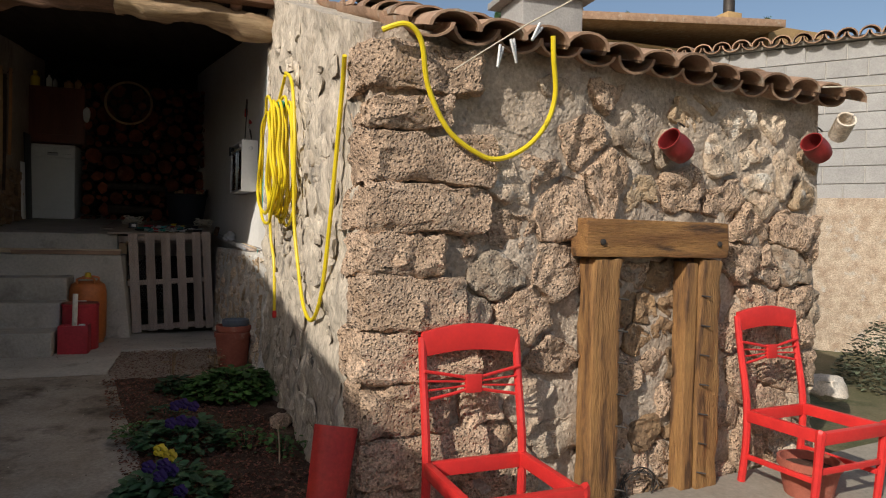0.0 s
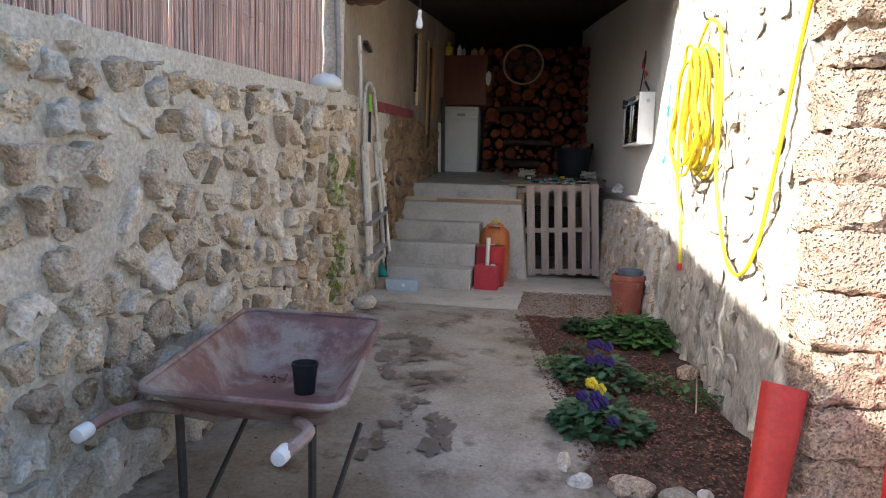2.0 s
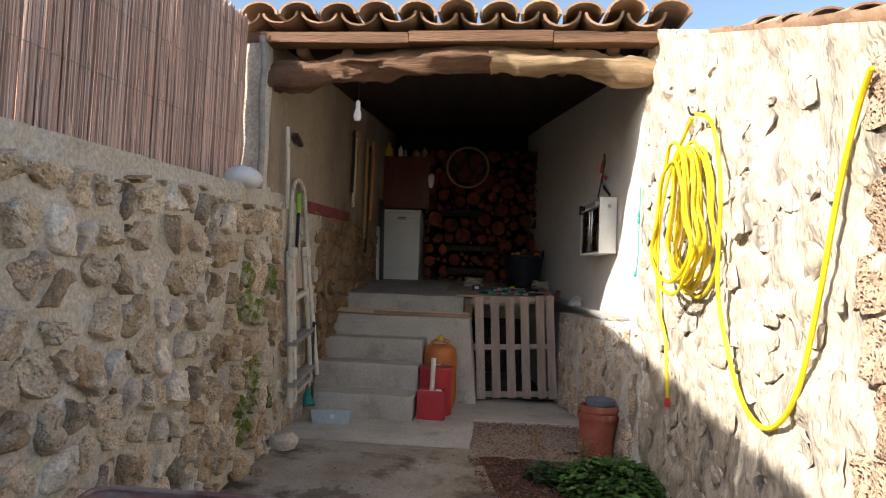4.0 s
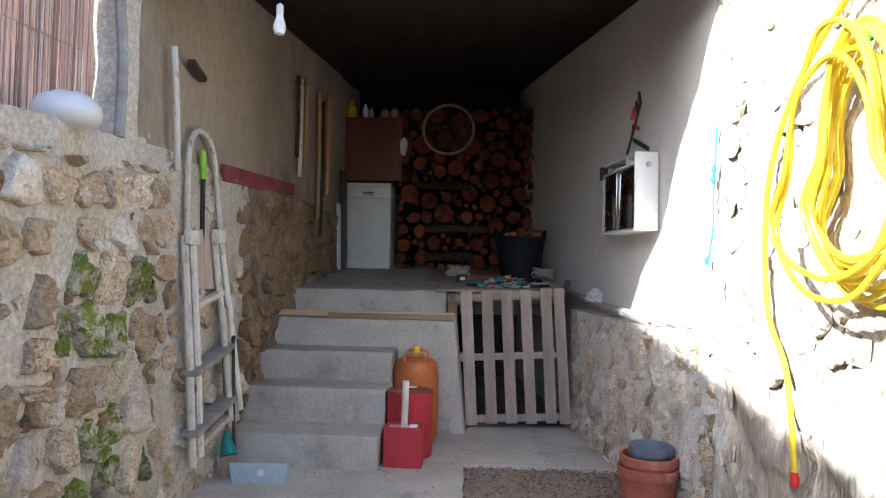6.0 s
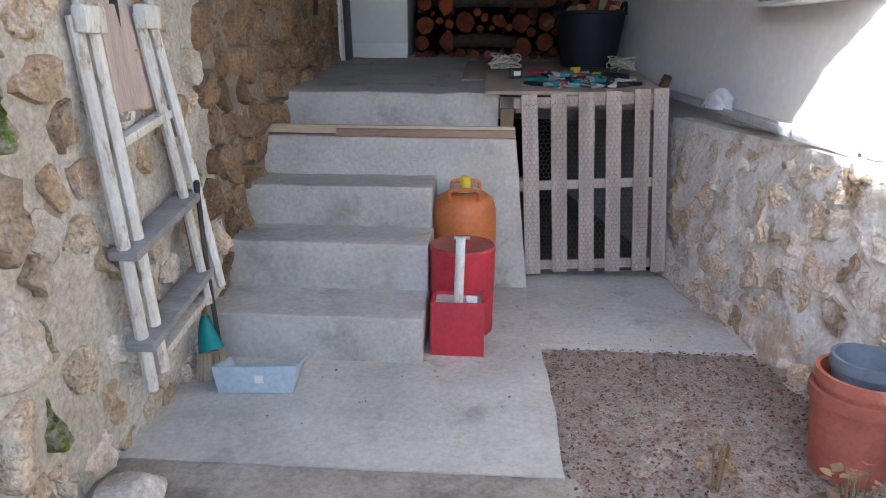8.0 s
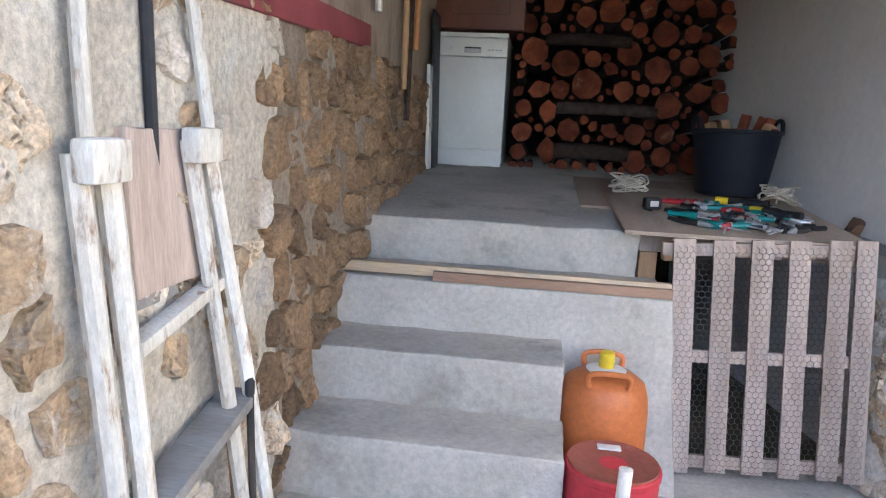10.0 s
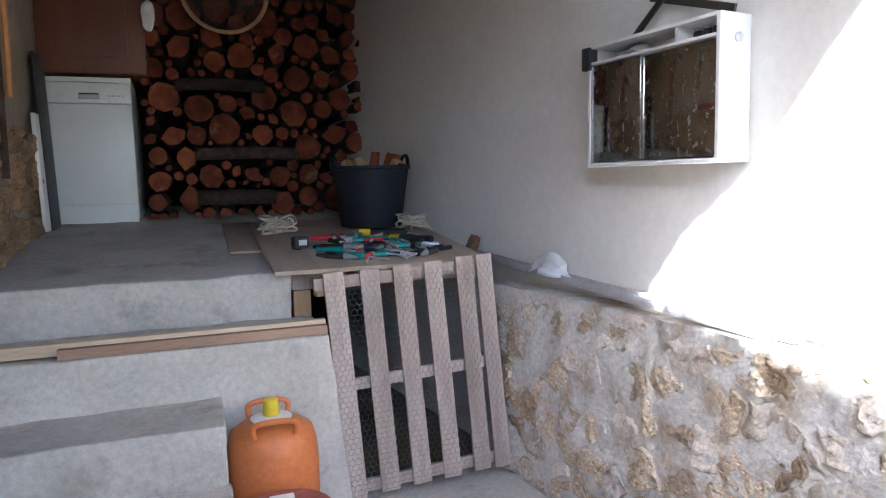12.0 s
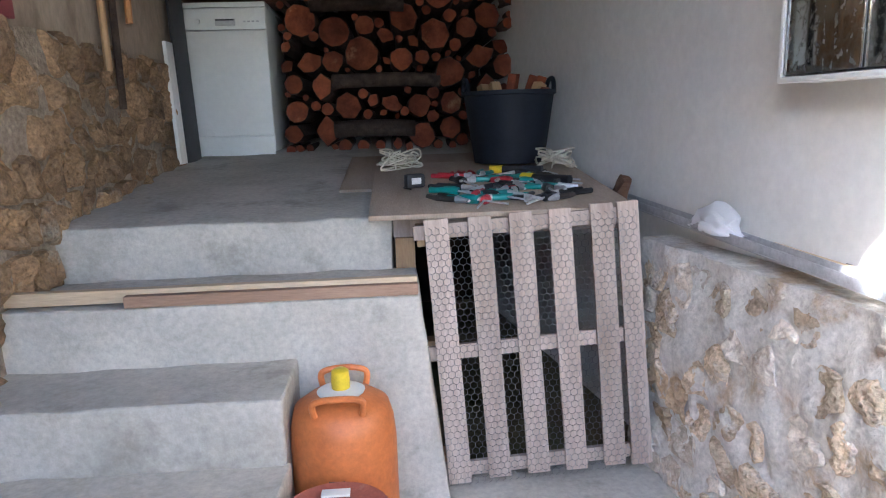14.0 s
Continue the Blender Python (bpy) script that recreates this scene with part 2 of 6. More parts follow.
M_LOWMORTAR = material("pale wall mortar", (0.70, 0.665, 0.61), (0.56, 0.52, 0.46), 5, 0.95, 0.9, 50, 0.2, stain=(0.47, 0.37, 0.26), stain_at=0.53, stain_scale=5, dist=0.02, grain_by=0.2)
M_OCHRE = material("ochre render", (0.42, 0.28, 0.13), (0.36, 0.235, 0.11), 2, 0.9, 0.3, 30)
M_MOSSY = material("mossy stone", (0.52, 0.46, 0.36), (0.36, 0.30, 0.22), 9, 0.95, 0.9, 80, 0.4, vary=0.2, stain=(0.16, 0.20, 0.022), stain_at=0.44, stain_scale=17, dist=0.02, grain_by=0.28)
M_LEAF = material("leaf green", (0.065, 0.15, 0.028), (0.04, 0.10, 0.02), 10, 0.6, 0.2, 50, vary=0.45, island=True)
M_LEAFDARK = material("dark leaf", (0.035, 0.085, 0.028), (0.022, 0.06, 0.022), 10, 0.6, 0.2, 50, vary=0.45, island=True)
M_LEAFPANSY = material("pansy leaf", (0.055, 0.125, 0.05), (0.032, 0.08, 0.03), 10, 0.55, 0.2, 50, vary=0.45, island=True)
M_LEAFGREY = material("grey green leaf", (0.13, 0.15, 0.09), (0.08, 0.095, 0.055), 10, 0.7, 0.2, 50, vary=0.45, island=True)
M_DRY = material("dry stalk", (0.34, 0.23, 0.12), (0.24, 0.15, 0.08), 10, 0.9, 0.2, 50, vary=0.4, island=True)
M_PURPLE = material("purple petals", (0.05, 0.015, 0.14), (0.03, 0.01, 0.09), 10, 0.6, 0.1, 50)
M_GREENCORD = material("turquoise cord", (0.05, 0.42, 0.34), (0.04, 0.34, 0.28), 10, 0.6, 0.1, 50)


def glass(name, rough=0.03, tint=(1, 1, 1), mirror=False):
    m = bpy.data.materials.new(name)
    m.use_nodes = True
    p = m.node_tree.nodes["Principled BSDF"]
    p.inputs["Base Color"].default_value = (*tint, 1)
    p.inputs["Roughness"].default_value = rough
    if mirror:
        p.inputs["Metallic"].default_value = 1.0
        n, ln = m.node_tree.nodes, m.node_tree.links.new
        t = n.new("ShaderNodeTexNoise")
        t.inputs["Scale"].default_value, t.inputs["Detail"].default_value = 14, 5
        r = n.new("ShaderNodeMapRange")
        r.inputs[1].default_value, r.inputs[2].default_value, r.inputs[3].default_value, r.inputs[4].default_value = 0.5, 0.75, rough, 0.5
        ln(t.outputs[0], r.inputs[0]), ln(r.outputs[0], p.inputs["Roughness"])
    else:
        p.inputs["Transmission Weight"].default_value = 1.0
    return m


for matte in (M_TUB, M_BLACK, M_BARK, M_SHADEWOOD, M_LOGEND, M_SOIL, M_LITTER):
    matte.node_tree.nodes["Principled BSDF"].inputs["Specular IOR Level"].default_value = 0.2
M_MIRROR = glass("spotted mirror", 0.06, (0.58, 0.56, 0.53), True)
M_BAG = glass("clear plastic bag", 0.3, (0.9, 0.9, 0.92))
M_BAG.node_tree.nodes["Principled BSDF"].inputs["Transmission Weight"].default_value = 0.45
M_BULB = material("white bulb glass", (0.85, 0.85, 0.83), (0.82, 0.82, 0.80), 4, 0.15, 0.0, 30, vary=0.01)


# ---- mesh helpers ----
def V(*a):
    return Vector(a)


def mesh_of(name, verts, faces, smooth=True, sharp=40):
    me = bpy.data.meshes.new(name)
    me.from_pydata([tuple(v) for v in verts], [], faces)
    me.validate()
    if smooth:
        me.polygons.foreach_set("use_smooth", [True] * len(me.polygons))
        me.set_sharp_from_angle(angle=radians(sharp))
    return me


def finish(name, bm, smooth=True, sharp=35):
    bmesh.ops.recalc_face_normals(bm, faces=bm.faces)
    me = bpy.data.meshes.new(name)
    bm.to_mesh(me)
    bm.free()
    if smooth:
        me.polygons.foreach_set("use_smooth", [True] * len(me.polygons))
        me.set_sharp_from_angle(angle=radians(sharp))
    return me


def part(name, bm, mat, parent=None, label="", sharp=35):
    """One mesh object from a bmesh or a mesh, under a thing or a part."""
    me = finish(name, bm, sharp=sharp) if isinstance(bm, bmesh.types.BMesh) else bm
    if mat and not me.materials:
        me.materials.append(mat)
    ob = new(name, me)
    if parent:
        ob.parent = parent
    if label:
        ob["label"] = label
    return ob


def thing(name, place, label, category, rz=0, group="", kind=""):
    ob = new(name)
    ob.empty_display_size = 0.1
    ob.matrix_basis = place if isinstance(place, Matrix) else pose(*place, 0, 0, rz)
    return tagged(ob, label, category, group, kind)


def add_box(bm, lo, hi, bevel=0.0, m=None, seg=2):
    out = bmesh.ops.create_cube(bm, size=1.0)["verts"]
    lo, hi = Vector(lo), Vector(hi)
    mid, size = (lo + hi) / 2, hi - lo
    for v in out:
        v.co = Vector((v.co.x * size.x, v.co.y * size.y, v.co.z * size.z)) + mid
    edges = list({e for v in out for e in v.link_edges})
    if bevel:
        r = bmesh.ops.bevel(bm, geom=edges, offset=bevel, segments=seg, profile=0.6, affect="EDGES")
        out = list({v for f in r["faces"] for v in f.verts} | {v for v in out if v.is_valid})
    if m:
        for v in out:
            v.co = m @ v.co
    return out


def box(lo, hi, bevel=0.0, m=None, seg=2):
    bm = bmesh.new()
    add_box(bm, lo, hi, bevel, m, seg)
    return bm


def roughen(bm, amount, size=0.1, seed=0, cuts=0):
    if cuts:
        bmesh.ops.subdivide_edges(bm, edges=bm.edges[:], cuts=cuts, use_grid_fill=True)
    for v in bm.verts:
        v.co += noise.noise_vector(v.co / size + V(seed, seed * 2.3, 1)) * amount
    return bm


def lathe(profile, n=24, m=None, cap=True):
    """A turned shape: profile of (radius, z)."""
    verts, faces = [], []
    for r, z in profile:
        for i in range(n):
            a = 2 * math.pi * i / n
            verts.append(V(r * math.cos(a), r * math.sin(a), z))
    for k in range(len(profile) - 1):
        for i in range(n):
            j = (i + 1) % n
            faces.append((k * n + i, k * n + j, (k + 1) * n + j, (k + 1) * n + i))
    if cap:
        faces.append(tuple(range(n - 1, -1, -1)))
        faces.append(tuple((len(profile) - 1) * n + i for i in range(n)))
    if m:
        verts = [m @ v for v in verts]
    return mesh_of("turned", verts, faces)


def smooth_path(pts, per=6, closed=False):
    pts = [Vector(p) for p in pts]
    out, k = [], len(pts)
    for i in range(k if closed else k - 1):
        p = [pts[(i + d) % k] if closed else pts[min(max(i + d, 0), k - 1)] for d in (-1, 0, 1, 2)]
        for s in range(per):
            t = s / per
            out.append(0.5 * (2 * p[1] + (p[2] - p[0]) * t + (2 * p[0] - 5 * p[1] + 4 * p[2] - p[3]) * t * t + (3 * p[1] - p[0] - 3 * p[2] + p[3]) * t ** 3))
    if not closed:
        out.append(pts[-1])
    return out


def tube_data(pts, radius, n=8, closed=False):
    verts, faces, k = [], [], len(pts)
    side = None
    for i, p in enumerate(pts):
        a = pts[(i - 1) % k] if closed or i else p
        b = pts[(i + 1) % k] if closed or i < k - 1 else p
        d = (b - a).normalized()
        if side is None:
            side = d.orthogonal().normalized()
        side = (side - d * side.dot(d)).normalized()
        up = d.cross(side)
        r = radius(i / max(1, k - 1)) if callable(radius) else radius
        for j in range(n):
            w = 2 * math.pi * j / n
            verts.append(p + (side * math.cos(w) + up * math.sin(w)) * r)
    for i in range(k if closed else k - 1):
        for j in range(n):
            c, i2, j2 = i * n, ((i + 1) % k) * n, (j + 1) % n
            faces.append((c + j, c + j2, i2 + j2, i2 + j))
    if not closed:
        faces.append(tuple(range(n - 1, -1, -1)))
        faces.append(tuple((k - 1) * n + j for j in range(n)))
    return verts, faces


def tube(pts, radius, n=8, per=6, closed=False):
    return mesh_of("tube", *tube_data(smooth_path(pts, per, closed) if per > 1 else [Vector(p) for p in pts], radius, n, closed))


def joined(pieces, name="joined"):
    verts, faces = [], []
    for v, f in pieces:
        k = len(verts)
        verts += v
        faces += [tuple(i + k for i in g) for g in f]
    return mesh_of(name, verts, faces)


# ---- stonework ----
def clip(poly, p, nrm):
    out = []
    for i, a in enumerate(poly):
        b = poly[(i + 1) % len(poly)]
        da, db = (a - p).dot(nrm), (b - p).dot(nrm)
        if da <= 0:
            out.append(a)
        if da * db < 0:
            out.append(a + (b - a) * (da / (da - db)))
    return out


def cells(rng, u0, u1, v0, v1, size, flat=1.5, drop=None):
    """Irregular stone outlines that fill a rectangle; flat: how much wider than high."""
    pts = []
    w, h = size * flat ** 0.5, size / flat ** 0.5
    rows, cols = max(1, round((v1 - v0) / h)), max(1, round((u1 - u0) / w))
    for r in range(-1, rows + 1):
        for c in range(-1, cols + 1):
            pts.append(Vector((u0 + (c + 0.5 + 0.5 * (r % 2) + rng.uniform(-0.36, 0.36)) * (u1 - u0) / cols, v0 + (r + 0.5 + rng.uniform(-0.33, 0.33)) * (v1 - v0) / rows)))
    out = []
    for p in pts:
        poly = [Vector(q) for q in ((u0, v0), (u1, v0), (u1, v1), (u0, v1))]
        for q in pts:
            if q is not p and (q - p).length < size * 3.2:
                poly = clip(poly, (p + q) / 2, q - p)
                if len(poly) < 3:
                    break
        if len(poly) >= 3:
            area = sum(a.x * b.y - a.y * b.x for a, b in zip(poly, poly[1:] + poly[:1])) / 2
            if area > size * size * 0.12:
                out.append(poly)
    return out


def stone_mesh(rng, poly, place, gap, proud, rough, n=18, rounding=0.5, seed=None, lean=0.25, fine=False):
    """One stone: an outline in the wall's plane, raised to proud. place(u, v, d) maps to the world."""
    mid = sum(poly, Vector((0, 0))) / len(poly)
    ring, per = [], [(b - a).length for a, b in zip(poly, poly[1:] + poly[:1])]
    total, step = sum(per), sum(per) / n
    k, run = 0, 0.0
    for i in range(n):
        d = i * step
        while k < len(per) - 1 and run + per[k] < d:
            run += per[k]
            k += 1
        a, b = poly[k], poly[(k + 1) % len(poly)]
        ring.append(a + (b - a) * ((d - run) / max(per[k], 1e-6)))
    for _ in range(2):
        ring = [ring[i] * (1 - rounding) + (ring[i - 1] + ring[(i + 1) % n]) * rounding / 2 for i in range(n)]
    reach = [(p - mid).length for p in ring]
    base = []
    for p, r in zip(ring, reach):
        base.append(mid + (p - mid) * max(0.3, 1 - gap / max(r, 0.02)))
    s = rng.uniform(0, 100) if seed is None else seed
    tilt_u, tilt_v = rng.uniform(-lean, lean), rng.uniform(-lean, lean)
    steps = ((1.02, -0.5), (1.0, 0.3), (0.97, 0.75), (0.91, 0.93), (0.8, 0.98), (0.66, 1.0), (0.5, 1.0), (0.34, 1.01), (0.17, 1.02)) if fine else ((1.02, -0.5), (1.0, 0.35), (0.96, 0.82), (0.82, 0.98), (0.52, 1.0), (0.24, 1.02))
    verts, faces = [], []
    for f, d in steps:
        for p in base:
            q = mid + (p - mid) * f
            e = noise.noise_vector(V(q.x * 8, q.y * 8, s)) * rough + noise.noise_vector(V(q.x * 21, q.y * 21, s)) * rough * 0.75 + noise.noise_vector(V(q.x * 50, q.y * 50, s)) * rough * 0.4
            off = d * proud + ((q - mid).x * tilt_u + (q - mid).y * tilt_v) * max(d, 0)
            verts.append(place(q.x + e.x, q.y + e.y, off + e.z * (1.2 if d > 0.5 else 0.3)))
    top = len(steps) - 1
    for k in range(top):
        for i in range(n):
            j = (i + 1) % n
            faces.append((k * n + i, k * n + j, (k + 1) * n + j, (k + 1) * n + i))
    verts.append(place(mid.x, mid.y, proud * 1.02 + noise.noise(V(mid.x * 8, mid.y * 8, s)) * rough))
    faces += [(top * n + i, top * n + (i + 1) % n, (top + 1) * n) for i in range(n)]
    return mesh_of("stone", verts, faces, sharp=60 if fine else 38)


def sheet(u0, u1, v0, v1, step, place, rough, size=0.15, thick=0.3, seed=0, top=None):
    """A wall's uneven face with its back, as one closed slab. top(u): where its upper edge lies."""
    nu, nv = max(2, round((u1 - u0) / step)), max(2, round((v1 - v0) / step))
    verts, faces = [], []
    for back in (0, 1):
        for j in range(nv + 1):
            for i in range(nu + 1):
                u = u0 + (u1 - u0) * i / nu
                hi = top(u) if top else v1
                v = v0 + (hi - v0) * j / nv
                if back:
                    verts.append(place(u, v, -thick))
                else:
                    e = noise.fractal(V(u / size, v / size, seed), 0.9, 2.1, 4) * rough
                    verts.append(place(u, v, e))
    w, half = nu + 1, (nu + 1) * (nv + 1)
    for j in range(nv):
        for i in range(nu):
            a = j * w + i
            faces.append((a, a + 1, a + w + 1, a + w))
            faces.append((half + a, half + a + w, half + a + w + 1, half + a + 1))
    for i in range(nu):
        faces.append((i, half + i, half + i + 1, i + 1))
        a = nv * w + i
        faces.append((a, a + 1, half + a + 1, half + a))
    for j in range(nv):
        a = j * w
        faces.append((a, a + w, half + a + w, half + a))
        a = j * w + nu
        faces.append((a, half + a, half + a + w, a + w))
    return mesh_of("wall", verts, faces, sharp=60)


def structure(name, me, mat, label, category="wall"):
    return tagged(part(name, me, mat), label, category, kind="structure")


def ground_z(y):
    return -0.055 * (6.0 - min(6.0, max(-1.0, y)))


# ---- ground and paths ----
def ground():
    xs = [-80, -30, -10, -4] + [-3 + 0.25 * i for i in range(45)] + [9, 14, 30, 80]
    ys = [-80, -30, -10, -4] + [-3 + 0.25 * i for i in range(53)] + [11, 16, 30, 80]
    verts = [V(x, y, ground_z(y) - 0.05 + (0.02 * noise.noise(V(x * 2, y * 2, 3)) if abs(x) < 8 else 0) - (0.12 if 4.6 < x < 9 else 0)) for y in ys for x in xs]
    w = len(xs)
    faces = [(j * w + i, j * w + i + 1, (j + 1) * w + i + 1, (j + 1) * w + i) for j in range(len(ys) - 1) for i in range(w - 1)]
    structure("ground", mesh_of("ground", verts, faces), M_GRASS, "rough earth and sparse grass ground", "ground")


ground()


def plan_slab(name, outline, lift, thick, mat, label, category, rough=0.004):
    """A slab over a quad in plan that follows the ground; outline: left and right edge as (x0, y0), (x1, y1)."""
    (ax, ay), (bx, by), (cx, cy), (dx, dy) = outline
    nu, nv = 18, 40
    top, bottom = [], []
    for j in range(nv + 1):
        for i in range(nu + 1):
            s, t = i / nu, j / nv
            x = (ax * (1 - s) + bx * s) * (1 - t) + (dx * (1 - s) + cx * s) * t
            y = (ay * (1 - s) + by * s) * (1 - t) + (dy * (1 - s) + cy * s) * t
            if i in (0, nu):
                x += 0.02 * noise.noise(V(x * 5, y * 5, 8))
            z = ground_z(y) + lift
            top.append(V(x, y, z + rough * noise.fractal(V(x * 6, y * 6, 4), 1, 2, 3)))
            bottom.append(V(x, y, z - thick))
    w, half = nu + 1, (nu + 1) * (nv + 1)
    faces = []
    for j in range(nv):
        for i in range(nu):
            a = j * w + i
            faces += [(a, a + 1, a + w + 1, a + w), (half + a, half + a + w, half + a + w + 1, half + a + 1)]
        a, b = j * w, j * w + nu
        faces += [(a, a + w, half + a + w, half + a), (b, half + b, half + b + w, b + w)]
    for i in range(nu):
        a = nv * w + i
        faces += [(i, half + i, half + i + 1, i + 1), (a, a + 1, half + a + 1, half + a)]
    return structure(name, mesh_of(name, top + bottom, faces), mat, label, category)


plan_slab("path", [(-1.6, -1.5), (1.41, -1.5), (-0.06, 5.6), (-1.6, 5.6)], 0.0, 0.14, M_PATH, "worn damp concrete path leading to the steps", "path")
plan_slab("path", [(-1.6, 5.603), (-0.09, 5.603), (-0.13, 7.3), (-1.6, 7.3)], 0.003, 0.14, M_CONCRETE, "grey concrete landing at the foot of the steps", "path")
plan_slab("pavement", [(1.3, -1.5), (4.6, -1.5), (4.6, 3.4), (0.45, 2.8)], -0.02, 0.12, M_YARD, "worn concrete yard in front of the stone hut", "pavement")
plan_slab("garden_bed", [(0.42, 2.85), (1.25, 2.85), (1.0, 5.5), (-0.12, 5.5)], -0.012, 0.12, M_SOIL, "dark soil of the narrow garden bed", "garden bed", 0.018)
plan_slab("grit_bed", [(-0.15, 5.503), (1.0, 5.503), (0.97, 6.46), (-0.16, 6.46)], -0.02, 0.12, M_GRAVEL, "brown grit and dry leaves at the bed's end", "ground", 0.012)
plan_slab("slab", [(-0.126, 6.463), (0.95, 6.463), (0.8, 7.46), (-0.126, 7.46)], 0.004, 0.12, M_CONCRETE, "grey concrete slab before the pallet gate", "floor")


# ---- walls ----
def left_place(u, v, d):
    return V(-1.30 - 0.03 * (u - 3) + d, u, v)


def left_top(u):
    return 1.42 + 0.052 * (u - 2.0)


wall_left = structure("wall_left", sheet(-1.5, 5.3, -0.5, 1.6, 0.05, left_place, 0.022, 0.25, 0.45, 2, left_top), M_MORTAR, "low rubble stone wall with wide grey mortar joints")


def right_place(u, v, d):
    return V(1.16 - 0.0854 * (u - 2.94) - d, u, v)


def hut_top(u):
    return 1.77 + 0.36 * (u - 2.94) if u < 5.1 else 2.6


wall_right = structure("wall_hut_side", sheet(3.06, 5.45, -0.4, 2.6, 0.022, right_place, 0.04, 0.2, 0.35, 5, hut_top), M_LIME, "weathered lime-rendered side wall of the stone hut, streaked below")


def front_place(u, v, d):
    return V(1.16 + u, 2.94 + 0.16 * u - d, v)


wall_front = structure("wall_hut_front", sheet(0.0, 2.64, -0.4, 1.785, 0.03, front_place, 0.035, 0.2, 0.35, 7), M_EARTHMORTAR, "earth-mortared front wall of the stone hut")


def inner_left(u, v, d):
    return V(-1.44 + d, u, v)


wall_inner_left = structure("wall_porch_left", sheet(5.303, 9.9, -0.2, 3.0, 0.05, inner_left, 0.012, 0.5, 0.3, 9, lambda u: 2.62 + 0.09 * (u - 5.2)), M_CREAMSHADE, "stained, shade-darkened cream plaster wall of the open porch")


# beyond u 6.5 the mortar is coloured darker to stand for inner shade
for u0, u1, mortar, label in ((5.303, 6.5, M_MORTAR, "pale mortared stone lower part of the porch wall"), (6.502, 9.5, M_DEEPSHADE, "earth-mortared stone lower part of the porch wall, darkened for shade")):
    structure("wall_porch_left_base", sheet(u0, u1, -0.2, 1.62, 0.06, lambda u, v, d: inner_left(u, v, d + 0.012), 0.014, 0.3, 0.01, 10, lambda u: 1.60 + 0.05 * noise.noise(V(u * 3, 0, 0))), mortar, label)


def inner_right(u, v, d):
    return V(0.95 - 0.172 * max(0.0, u - 6.3) - d, u, v)


wall_inner_right = structure("wall_porch_right", sheet(5.453, 9.9, -0.2, 3.0, 0.06, inner_right, 0.006, 0.8, 0.3, 11, lambda u: 2.62 + 0.09 * (u - 5.2)), M_PLASTER, "smooth grey plaster wall of the open porch")


def low_place(u, v, d):
    a, b = V(0.62, 7.5, 0), V(0.96, 5.33, 0)
    s = (b - a).normalized()
    p = a + s * u
    return V(p.x + s.y * d * 1.0 - 0.03 * (0.83 - v) * 1.5, p.y - s.x * d, v)


wall_low = structure("wall_low_right", sheet(0.0, 2.18, -0.2, 0.83, 0.025, low_place, 0.02, 0.12, 0.26, 13), M_LOWMORTAR, "low stone and pale mortar wall with a ledge")
# the back wall's near-black colour stands in for shade behind the logs
structure("wall_back", box((-1.9, 9.9, -0.2), (1.4, 10.2, 3.3)), M_SHADEWOOD, "back wall of the porch, near-black for deep shade")
pillar = structure("pillar", roughen(box((-1.72, 5.2, 1.55), (-1.445, 5.5, 2.6)), 0.012, 0.12, 3, 5), M_MORTAR, "rough grey rendered end of the porch wall", "pillar")
# hut: its far side, back and inside floor stay unseen
structure("wall_hut_end", box((3.5, 3.75, -0.4), (3.78, 5.45, 1.95)), M_EARTHMORTAR, "plain stone end wall of the hut")
structure("wall_hut_back", box((1.35, 5.46, -0.4), (3.8, 5.7, 2.5)), M_EARTHMORTAR, "plain stone back wall of the hut")


# ---- steps ----
def stair():
    st = tagged(thing("steps", (0, 0, 0), "worn grey concrete steps up to the porch platform", "steps"), kind="structure")
    for k, (y0, y1, z, x1) in enumerate(((6.25, 6.56, 0.185, -0.57), (6.56, 6.84, 0.385, -0.575), (6.84, 7.13, 0.57, -0.58), (7.13, 7.497, 0.755, -0.205))):
        bm = box((-1.5, y0, -0.1), (x1, y1 + 0.02, z), 0.012, seg=3)
        if k == 3:
            for v in bm.verts:
                if v.co.x > -0.5:
                    v.co.x += 0.12 * (0.75 - max(0, v.co.z))
        roughen(roughen(bm, 0.006, 0.15, k, 9), 0.004, 0.04, k)
        part("step", bm, M_CONCRETE, st)


stair()
pl = box((-1.55, 7.497, 0.6), (-0.285, 9.9, 0.94), 0.012, seg=3)
roughen(roughen(pl, 0.008, 0.2, 6, 12), 0.004, 0.05, 6)
for v in pl.verts:
    if v.co.z > 0.8:
        v.co.z += 0.09 * (v.co.y - 7.5)
structure("platform", pl, M_CONCRETE, "grey concrete platform of the porch", "floor")
structure("platform_rear", box((-0.28, 8.6, 0.6), (0.55, 9.9, 0.93), m=Matrix.Translation((0, 7.5, 0.94)) @ pose(0, 0, 0, 5.1) @ Matrix.Translation((0, -7.5, -0.94))), M_CONCRETE, "concrete floor under the log pile", "floor")


